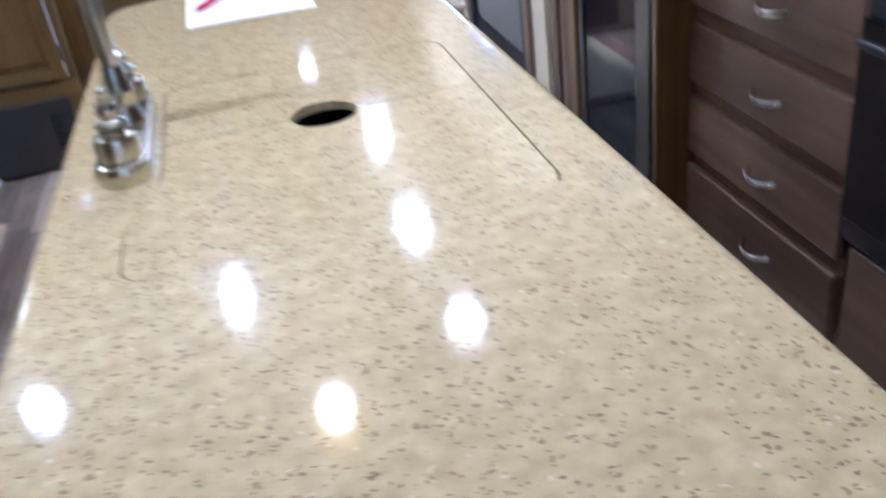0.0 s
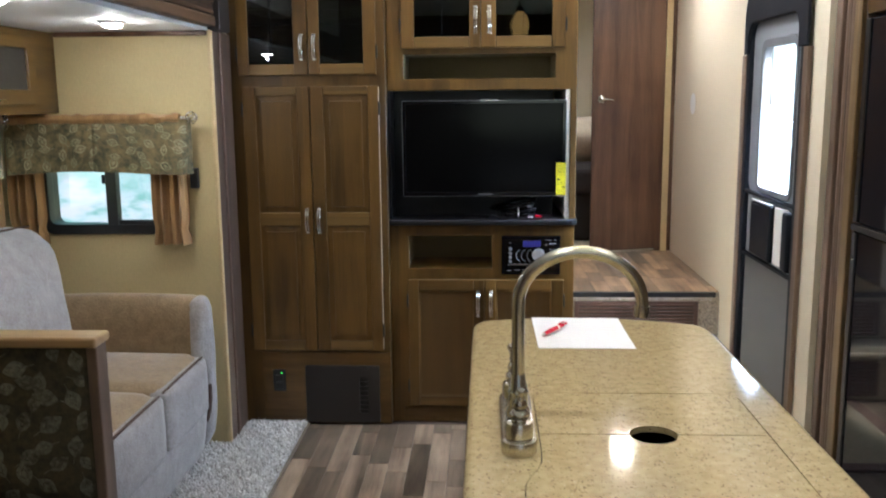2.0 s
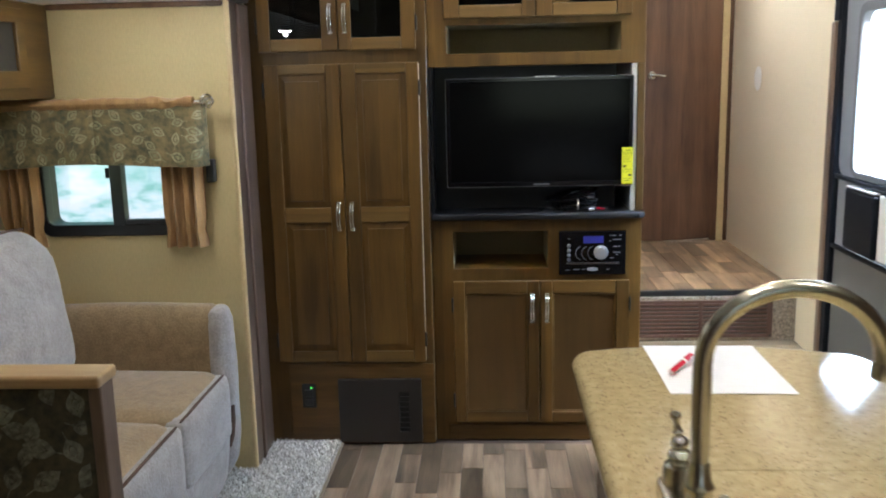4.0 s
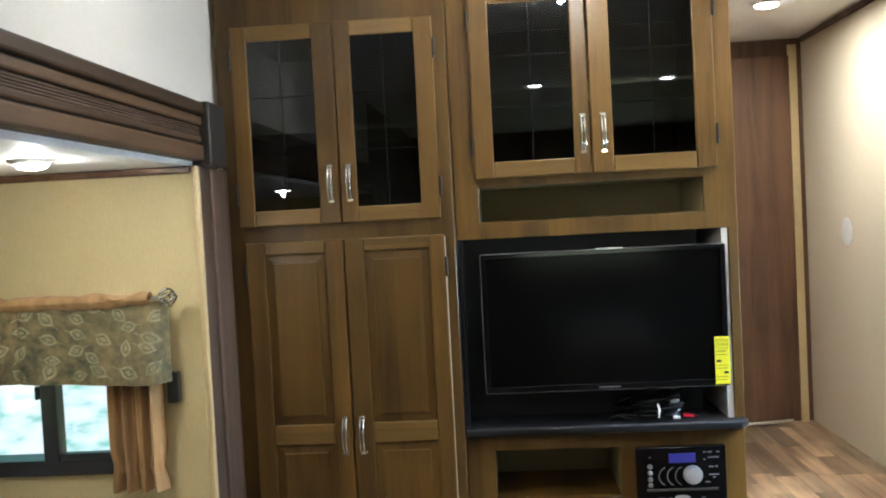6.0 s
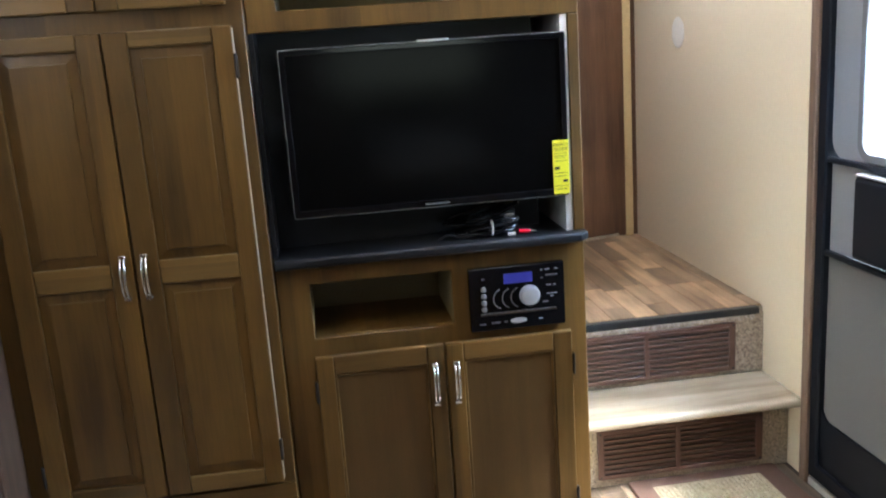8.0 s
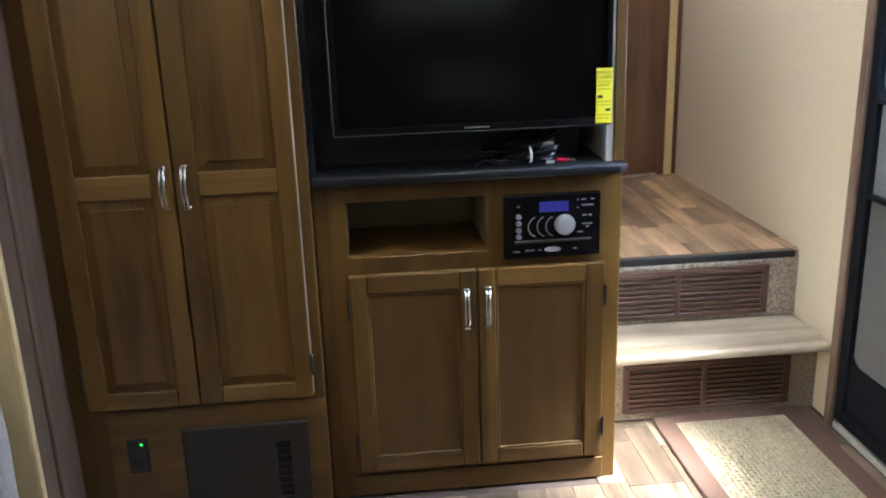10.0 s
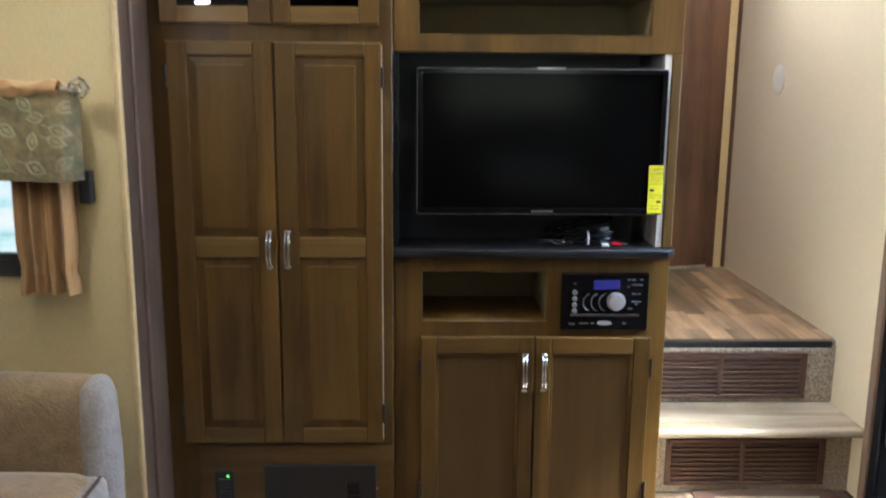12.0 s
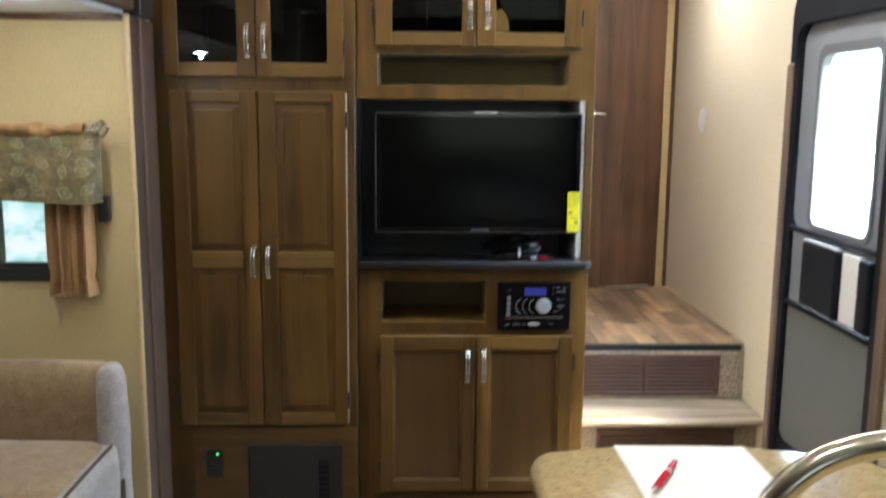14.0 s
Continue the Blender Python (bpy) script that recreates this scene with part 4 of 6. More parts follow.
# Door mat in front of the steps.
doormat = thing("door_mat", (0.585, 3.2, 0), "beige woven door mat with a brown border", "mat")
part("border", plate(rect(0.376, 0.858, 2.82, 3.618, 0.012, 3), [rect(0.440, 0.788, 2.886, 3.566)], 0.001, 0.011, "z", 0.003), mat_border_m, doormat, "brown looped border")
part("field", box(0.438, 0.790, 2.884, 3.568, 0.001, 0.0095, 0.001), mat_field_m, doormat, "beige woven field")
bm = bmesh.new()
rc = random.Random(9)
for i in range(23):
    for j in range(45):
        x, y = 0.449 + 0.015 * i, 2.896 + 0.015 * j
        w, l = (0.0138, 0.0082) if (i + j) % 2 else (0.0082, 0.0138)
        h = 0.0034 + rc.uniform(0, 0.0018)
        vs = [bm.verts.new((x + sx * w / 2, y + sy * l / 2, 0.0095)) for sx, sy in ((-1, -1), (1, -1), (1, 1), (-1, 1))]
        vt = [bm.verts.new((x + sx * w / 4, y + sy * l / 4, 0.0095 + h)) for sx, sy in ((-1, -1), (1, -1), (1, 1), (-1, 1))]
        bm.faces.new(vt)
        for k in range(4):
            bm.faces.new((vs[k], vs[(k + 1) % 4], vt[(k + 1) % 4], vt[k]))
part("weave", bm, mat_field_m, doormat, "", 60)

# ---- the entry door ----
entry = thing("entry_door", (0.95, 3.21, 0.03), "closed grey entry door with black frame and bright window", "door")
y0, y1, z0, z1 = DOOR
LX = 0.917
i0, i1 = y0 + 0.042, y1 - 0.045
part("frame", plate(arch(y0 + 0.002, y1 - 0.002, z0 + 0.002, z1 - 0.002, 0.098), [arch(i0, i1, z0 + 0.05, z1 - 0.095, 0.07)], 0.900, 0.975, "x", 0.004), door_black, entry, "black plastic door frame")
over_arch, under_arch = arch(y0 - 0.048, y1 + 0.004, 1.57, z1 + 0.045, 0.11), arch(i0, i1, 1.57, z1 - 0.095, 0.07)
part("frame_hood", plate(over_arch[1:] + over_arch[:1] + under_arch[:1] + under_arch[:1:-1] + under_arch[1:2], [], 0.888, 0.8995, "x", 0.003), door_black, entry, "dark arched hood of the frame")
part("leaf_upper", plate(rect(i0 - 0.002, i1 + 0.002, 1.004, z1 - 0.092, 0.06), [rect(2.912, 3.296, 1.035, 1.590, 0.04)], LX, LX + 0.03, "x", 0.003), door_grey_glare, entry, "grey upper door skin, lightened for window glare")
part("window_gasket", plate(rect(2.892, 3.318, 1.012, 1.622, 0.05), [rect(2.914, 3.294, 1.037, 1.588, 0.038)], LX - 0.007, LX - 0.0005, "x", 0.003), door_gasket, entry, "grey window gasket")
pane = part("window_pane", box(LX + 0.016, LX + 0.020, 2.907, 3.301, 1.03, 1.595), glass_clear, entry, "bright frosted pane")
pane.visible_shadow = False
part("cross_bar", box(LX - 0.014, LX + 0.002, i0 - 0.001, i1 + 0.001, 0.994, 1.010, 0.003), door_black, entry)
part("mid_panel", box(LX + 0.004, LX + 0.03, i0 - 0.002, i1 + 0.002, 0.744, 0.996), door_grey_glare, entry, "light grey latch panel")
part("cross_bar", box(LX - 0.014, LX + 0.004, i0 - 0.001, i1 + 0.001, 0.730, 0.745, 0.003), door_black, entry)
part("leaf_lower", box(LX + 0.003, LX + 0.03, i0 - 0.002, i1 + 0.002, 0.082, 0.729, 0.002), door_lower, entry, "pale translucent lower panel")
part("kick_plate", plate([(i0 - 0.002, z0 + 0.045), (i1 + 0.002, z0 + 0.045), (i1 + 0.002, 0.262), (i1 - 0.016, 0.242), (i1 - 0.034, 0.232), (i0 + 0.034, 0.232), (i0 + 0.016, 0.242), (i0 - 0.002, 0.262)], [], LX - 0.006, LX + 0.002, "x", 0.002), door_black, entry, "black kick plate")
latch = part("latch_box", box(0.886, LX + 0.004, 3.040, 3.292, 0.757, 0.978, 0.014, 4), door_black, entry, "black latch cover", 40)
part("latch_lip", box(0.8875, LX - 0.004, 3.05, 3.285, 0.979, 0.986, 0.002), silver, latch, "bright upper lip")
part("latch_box", box(0.888, LX + 0.004, 2.842, 2.912, 0.757, 0.978, 0.012, 3), door_black, entry, "black latch cover", 40)
part("slide_tab", box(0.901, LX + 0.004, 2.920, 3.034, 0.760, 0.982, 0.005, 2), white, entry, "white sliding tab")
part("trim_strip", box(0.893, 0.911, y1 + 0.003, y1 + 0.038, 0.0, 1.568, 0.003), wood_trim, entry, "brown wooden edge strip")
part("trim_strip", box(0.893, 0.911, y0 - 0.052, y0 - 0.003, 0.0, 1.568, 0.003), wood_trim, entry, "brown wooden edge strip")
part("sill", box(0.900, 0.985, y0 + 0.002, y1 - 0.002, 0.0, 0.026, 0.004), sill_mat, entry, "worn metal door sill")

# Round white cover on the hall wall.
disc = thing("wall_cover_plate", (0.91, 4.485, 1.36), "round white blank cover plate on the cream wall", "cover plate")
part("disc", lathe([(0.058, 0.0), (0.058, -0.0015), (0.055, -0.003), (0.002, -0.0035)], (0.911, 4.485, 1.36), "x", 28), ivory, disc, "", 40)

# ---- the hall door and the bedroom beyond ----
hall_door = thing("hall_door", (0.63, 4.94, 0.478), "dark walnut sliding bedroom door standing ajar", "door")
part("leaf", box(0.425, 0.846, 4.925, 4.950, 0.486, 2.15, 0.003), wood_hall, hall_door)
knob = part("handle_rose", lathe([(0.022, 0.0), (0.022, -0.006), (0.010, -0.010), (0.010, -0.035)], (0.478, 4.925, 1.385), "y", 18), nickel, hall_door, "round nickel rose", 40)
part("lever", tube([(0.478, 4.892, 1.385), (0.50, 4.888, 1.385), (0.545, 4.89, 1.380)], [0.010, 0.008, 0.006], 10), nickel, hall_door, "nickel lever handle", 40)
bed = thing("bed", (0.2, 5.8, 0.474), "bed with a dark cover and pale pillows", "bed")
part("base", box(-0.5, 0.95, 5.35, 6.44, 0.474, 0.78, 0.02, 2), bronze_panel, bed)
part("mattress", cushion(-0.52, 0.96, 5.32, 6.44, 0.78, 0.96, 0.06, (0, 0, 0.02)), mat("dark_cover", (0.05, 0.04, 0.04), 0.9), bed, "dark bedspread", 60)
pillow = thing("pillow", (0.5, 5.75, 0.96), "plump cream pillow on the bed", "pillow")
part("cover", cushion(0.25, 0.92, 5.55, 5.85, 0.975, 1.24, 0.10, (0.02, 0.05, 0.03)), mat("cream_pillow", (0.62, 0.53, 0.40), 0.9, bump=0.2, var=0.1), pillow, "", 60)
strip = thing("floor_strip", (0.7, 4.92, 0.4785), "short tan strip lying on the landing", "strip")
part("strip", tube([(0.56, 4.905, 0.484), (0.64, 4.900, 0.486), (0.72, 4.895, 0.492), (0.80, 4.89, 0.500)], [0.006, 0.008, 0.008, 0.006], 8, False, 0.4), fringe_mat, strip, "", 50)

# ---- kitchen island ----
IZ = 0.870
island = thing("kitchen_island", (0.05, 1.0, 0), "brown kitchen island with a speckled beige quartz top", "kitchen island")


def bowed_end(x):
    """The far end of the top: a shallow bow between rounded corners."""
    return x, 1.752 - 0.75 * x * x


outline = [(-0.236, 0.20), (0.323, 0.20), (0.323, 1.605)]
outline += [(0.275 + 0.048 * math.cos(a), 1.605 + 0.090 * math.sin(a)) for a in [radians(15 * k) for k in range(1, 6)]]
outline += [bowed_end(0.275 - 0.465 * k / 14) for k in range(15)]
outline += [(-0.190 - 0.046 * math.sin(a), 1.655 + 0.070 * math.cos(a)) for a in [radians(15 * k) for k in range(1, 6)]] + [(-0.236, 1.655)]
CX0, CX1, CY0, CY1, CM, HX, HR = -0.119, 0.250, 0.672, 1.178, 0.977, 0.066, 0.038
NX, NY = -0.150, 0.795
G = 0.0018


def cover_ring(g):
    """The sink cover's outline, wider on its near left where it passes the faucet; g: how far inside."""
    x0, x1, y0, y1 = CX0 + g, CX1 - g, CY0 + g, CY1 - g
    out = []
    for cx, cy, s in ((x1 - 0.034, y0 + 0.034, -90), (x1 - 0.034, y1 - 0.034, 0), (x0 + 0.03, y1 - 0.03, 90)):
        r = 0.034 if s < 90 else 0.03
        out += [(cx + r * math.cos(radians(s + 15 * k)), cy + r * math.sin(radians(s + 15 * k))) for k in range(7)]
    out += [(x0, 0.90), (x0 - 0.002, 0.865), (x0 - 0.010, 0.835), (x0 - 0.021, 0.812), (NX + g + 0.002, 0.785), (NX + g, 0.755)]
    out += [(NX + g + 0.03 - 0.03 * math.cos(radians(15 * k)), y0 + 0.03 - 0.03 * math.sin(radians(15 * k))) for k in range(7)]
    return out


top = part("counter_top", plate(outline, [cover_ring(0.0)], IZ - 0.038, IZ, "z", 0.016, 5, lambda c: not (NX - 0.01 < c.x < CX1 + 0.01 and CY0 - 0.01 < c.y < CY1 + 0.01)), quartz_mat, island, "polished speckled beige quartz top", 35)
ring = cover_ring(G)
near = [p for p in ring if p[1] < CM]
far = [p for p in ring if p[1] > CM]
k = max(range(len(near)), key=lambda n: near[n][1] if near[n][0] < 0 else -9)
near = near[k:] + near[:k]
near = [(CX0 + G, CM - G / 2)] + near + [(CX1 - G, CM - G / 2)]
near += [(HX + HR * math.cos(a), CM - G / 2 + HR * math.sin(a)) for a in [radians(-2 - 176 * k / 16) for k in range(17)]]
far = [(CX1 - G, CM + G / 2)] + far + [(CX0 + G, CM + G / 2)]
far += [(HX + HR * math.cos(a), CM + G / 2 + HR * math.sin(a)) for a in [radians(178 - 176 * k / 16) for k in range(17)]]
for half in (near, far):
    part("sink_cover", plate(half, [], IZ - 0.011, IZ - 0.0004, "z"), quartz_mat, island, "quartz sink cover with half a finger hole")
bm = box(NX - 0.012, CX1 + 0.012, CY0 - 0.012, CY1 + 0.012, IZ - 0.24, IZ - 0.23)
for a in ((NX - 0.012, NX - 0.002, CY0 - 0.012, CY1 + 0.012), (CX1 + 0.002, CX1 + 0.012, CY0 - 0.012, CY1 + 0.012), (NX - 0.002, CX1 + 0.002, CY0 - 0.012, CY0 - 0.002), (NX - 0.002, CX1 + 0.002, CY1 + 0.002, CY1 + 0.012)):
    box(*a, IZ - 0.23, IZ - 0.039, 0, 1, bm)
# Near-black colour paints the shade seen through the finger hole.
part("sink_basin", bm, mat("basin_shade", (0.010, 0.010, 0.009), 0.6), island, "sink basin coloured near black as shade")
part("cover_batten", box(CX0 + 0.01, HX - HR - 0.01, CM - 0.012, CM + 0.012, IZ - 0.020, IZ - 0.0112), recess_shade, island)
part("cover_batten", box(HX + HR + 0.01, CX1 - 0.01, CM - 0.012, CM + 0.012, IZ - 0.020, IZ - 0.0112), recess_shade, island)
part("base_end", box(-0.195, 0.285, 1.560, 1.580, 0.0, IZ - 0.038, 0.002), wood_v, island)
part("base_side", box(-0.195, -0.175, 0.26, 1.560, 0.0, IZ - 0.038, 0.002), wood_v, island)
part("base_side", box(0.265, 0.285, 0.26, 1.560, 0.0, IZ - 0.038, 0.002), wood_v, island)
part("base_end", box(-0.195, 0.285, 0.24, 0.26, 0.0, IZ - 0.038, 0.002), wood_v, island)

# ---- faucet ----
FX, FY = -0.153, 1.0
faucet = thing("kitchen_faucet", (FX, FY, IZ), "tall gooseneck nickel faucet with two lever handles", "faucet")
part("deck_plate", plate(rect(FX - 0.0275, FX + 0.0275, 0.870, 1.120, 0.027, 8), [], IZ, IZ + 0.024, "z", 0.004, 2), nickel, faucet, "long rounded nickel deck plate", 40)
pts = [(FX + 0.002, FY, IZ + 0.02 + 0.188 * k / 6) for k in range(7)]
for k in range(1, 20):
    a = radians(180 - 180 * k / 19)
    pts.append((FX + 0.002 + 0.0985 + 0.0985 * math.cos(a), FY + 0.004 * k / 19, IZ + 0.210 + 0.083 * math.sin(a)))
pts.append((pts[-1][0], FY + 0.004, pts[-1][2] - 0.008))
part("spout", tube(pts, 0.0105, 14), nickel, faucet, "curved gooseneck spout", 50)
tip = Vector(pts[-1])
part("aerator", tube([tip + Vector((0.0005, 0, 0.004)), tip + Vector((-0.0005, 0, -0.006)), tip + Vector((-0.0015, 0, -0.014))], [0.0125, 0.0130, 0.0118], 14), nickel, faucet, "", 40)
part("spout_base", lathe([(0.021, 0.0), (0.0205, 0.012), (0.0165, 0.018), (0.0155, 0.035), (0.0180, 0.041), (0.0145, 0.047), (0.0125, 0.066), (0.0115, 0.070)], (FX + 0.002, FY, IZ + 0.023), "z", 22), nickel, faucet, "", 40)
for y, lean in ((0.903, -1), (1.088, 1)):
    part("handle_base", lathe([(0.0225, 0.0), (0.0225, 0.020), (0.0205, 0.026), (0.0130, 0.029), (0.0120, 0.031), (0.0150, 0.034), (0.0165, 0.038), (0.0150, 0.042), (0.0100, 0.045), (0.0085, 0.047), (0.002, 0.048)], (FX, y, IZ + 0.023), "z", 24), nickel, faucet, "drum-shaped handle base", 40)
    tilt = Vector((0.10, -0.30, 1.0)) if lean < 0 else Vector((-0.16, 0.10, 1.0))
    beads = ((0.0, 0.0075), (0.003, 0.0105), (0.008, 0.0118), (0.013, 0.0100), (0.0165, 0.0060), (0.019, 0.0050), (0.022, 0.0072), (0.025, 0.0050), (0.030, 0.0042), (0.036, 0.0046), (0.0395, 0.0064), (0.043, 0.0070), (0.0465, 0.0058), (0.0485, 0.0020))
    if lean < 0:
        beads = beads[:8] + ((0.029, 0.0062), (0.032, 0.0068), (0.0345, 0.0050), (0.036, 0.0018))
    foot = Vector((FX, y, IZ + 0.069))
    part("lever", tube([foot + tilt.normalized() * h for h, _ in beads], [r for _, r in beads], 14), nickel, faucet, "turned nickel lever with beads", 60)

# ---- paper and pen ----
paper = thing("paper_sheet", (0.015, 1.60, IZ), "white printed paper sheet lying on the quartz top", "paper")
part("top_sheet", sheet(10, 12, lambda u, v: (-0.090 + 0.209 * u - 0.001 * v, 1.472 - 0.012 * u + 0.266 * v, IZ + 0.0020 + 0.0012 * math.sin(5 * v + 2 * u) * v)), paper_mat, paper, "", 60)
part("under_sheet", box(-0.0885, 0.1175, 1.468, 1.715, IZ + 0.0002, IZ + 0.0010), paper_mat, paper)
pen = thing("pen", (-0.045, 1.63, IZ), "red translucent ballpoint pen lying on the paper", "pen")
p0, p1 = Vector((-0.078, 1.543, IZ + 0.0085)), Vector((-0.014, 1.650, IZ + 0.0095))
along = lambda s: p0 + (p1 - p0) * s
part("barrel", tube([along(0.10), along(0.30), along(0.62), along(0.86)], [0.0046, 0.0058, 0.0056, 0.0050], 12), red_mat, pen, "", 50)
part("tip", tube([along(0.0), along(0.04), along(0.11)], [0.0008, 0.0022, 0.0042], 10), silver, pen, "", 50)
part("grip_ring", tube([along(0.60), along(0.64)], 0.0062, 12), white, pen)
part("button", tube([along(0.86), along(1.0)], 0.0030, 10), red_mat, pen, "", 50)
part("clip", tube([along(0.66) + Vector((0, 0, 0.0068)), along(0.90) + Vector((0, 0, 0.0066))], 0.0018, 6), red_mat, pen)

# ---- window, valance and curtains in the slide-out ----
win = thing("window_1", (-1.69, 3.03, 0.9), "black-framed sliding window with a bright garden view", "window", kind="structure")
x0, x1, z0, z1 = WIN
part("window_frame", plate(rect(x0 - 0.02, x1 + 0.02, z0 - 0.022, z1 + 0.02, 0.05), [rect(x0 + 0.014, x1 - 0.014, z0 + 0.018, z1 - 0.014, 0.03)], 3.018, 3.029, "y", 0.003), black, win)
part("window_liner", plate(rect(x0 + 0.001, x1 - 0.001, z0 + 0.001, z1 - 0.001, 0.034), [rect(x0 + 0.012, x1 - 0.012, z0 + 0.014, z1 - 0.012, 0.03)], 3.031, 3.115, "y"), black, win)
part("mullion", box(-1.697, -1.655, 3.016, 3.06, z0 + 0.012, z1 - 0.012, 0.003), black, win)
part("sash_rail", box(-1.655, x1 - 0.012, 3.024, 3.05, z0 + 0.014, z0 + 0.034, 0.002), black, win)
part("latch", box(-1.708, -1.697, 3.010, 3.028, 1.085, 1.12, 0.002), black, win)
for a, b, y in ((x0 + 0.01, -1.69, 3.070), (-1.66, x1 - 0.01, 3.056)):
    pane = part("pane", box(a, b, y, y + 0.003, z0 + 0.012, z1 - 0.012), glass_clear, win, "clear pane")
    pane.visible_shadow = False
win2 = thing("window_2", (-2.09, 2.2, 0.9), "black-framed window in the slide-out's outer wall", "window", kind="structure")
part("window_frame", plate(rect(1.73, 2.74, 0.883, 1.29, 0.05), [rect(1.764, 2.706, 0.919, 1.256, 0.03)], -2.089, -2.078, "x", 0.003), black, win2)
pane = part("pane", box(-2.15, -2.147, 1.74, 2.73, 0.90, 1.275), glass_clear, win2)
pane.visible_shadow = False


def leaf_ring(n=7):
    return [(math.sin(math.pi * k / n) * 0.36 * (1 - 0.25 * k / n), k / n) for k in range(n + 1)]


def leaf_faces(bm, at, vein=0.13):
    """A printed leaf: an outline, a filled eye inside it, and a stalk."""
    ring = leaf_ring(10)
    for side in (-1, 1):
        for (a0, b0), (a1, b1) in zip(ring, ring[1:]):
            i0, i1 = max(0, a0 - vein), max(0, a1 - vein)
            bm.faces.new([bm.verts.new(at(*q)) for q in ((side * a0, b0), (side * a1, b1), (side * i1, 0.5 + (b1 - 0.5) * 0.86), (side * i0, 0.5 + (b0 - 0.5) * 0.86))])
    bm.faces.new([bm.verts.new(at(0.36 * a * s, 0.28 + 0.44 * b)) for s, row in ((1, ring[1:]), (-1, ring[::-1][1:])) for a, b in row])
    for b in (0.2, 0.45, 0.68):
        for side in (-1, 1):
            bm.faces.new([bm.verts.new(at(*q)) for q in ((side * 0.03, b), (side * 0.03, b + 0.035), (side * 0.2, b + 0.13), (side * 0.2, b + 0.10))])
    bm.faces.new([bm.verts.new(at(*q)) for q in ((-0.02, -0.28), (0.02, -0.28), (0.02, 0.02), (-0.02, 0.02))])


def spread(nu, nv, rng, jitter=0.3):
    return [((i + 0.5 + rng.uniform(-jitter, jitter)) / nu, (j + 0.5 + rng.uniform(-jitter, jitter)) / nv) for i in range(nu) for j in range(nv)]


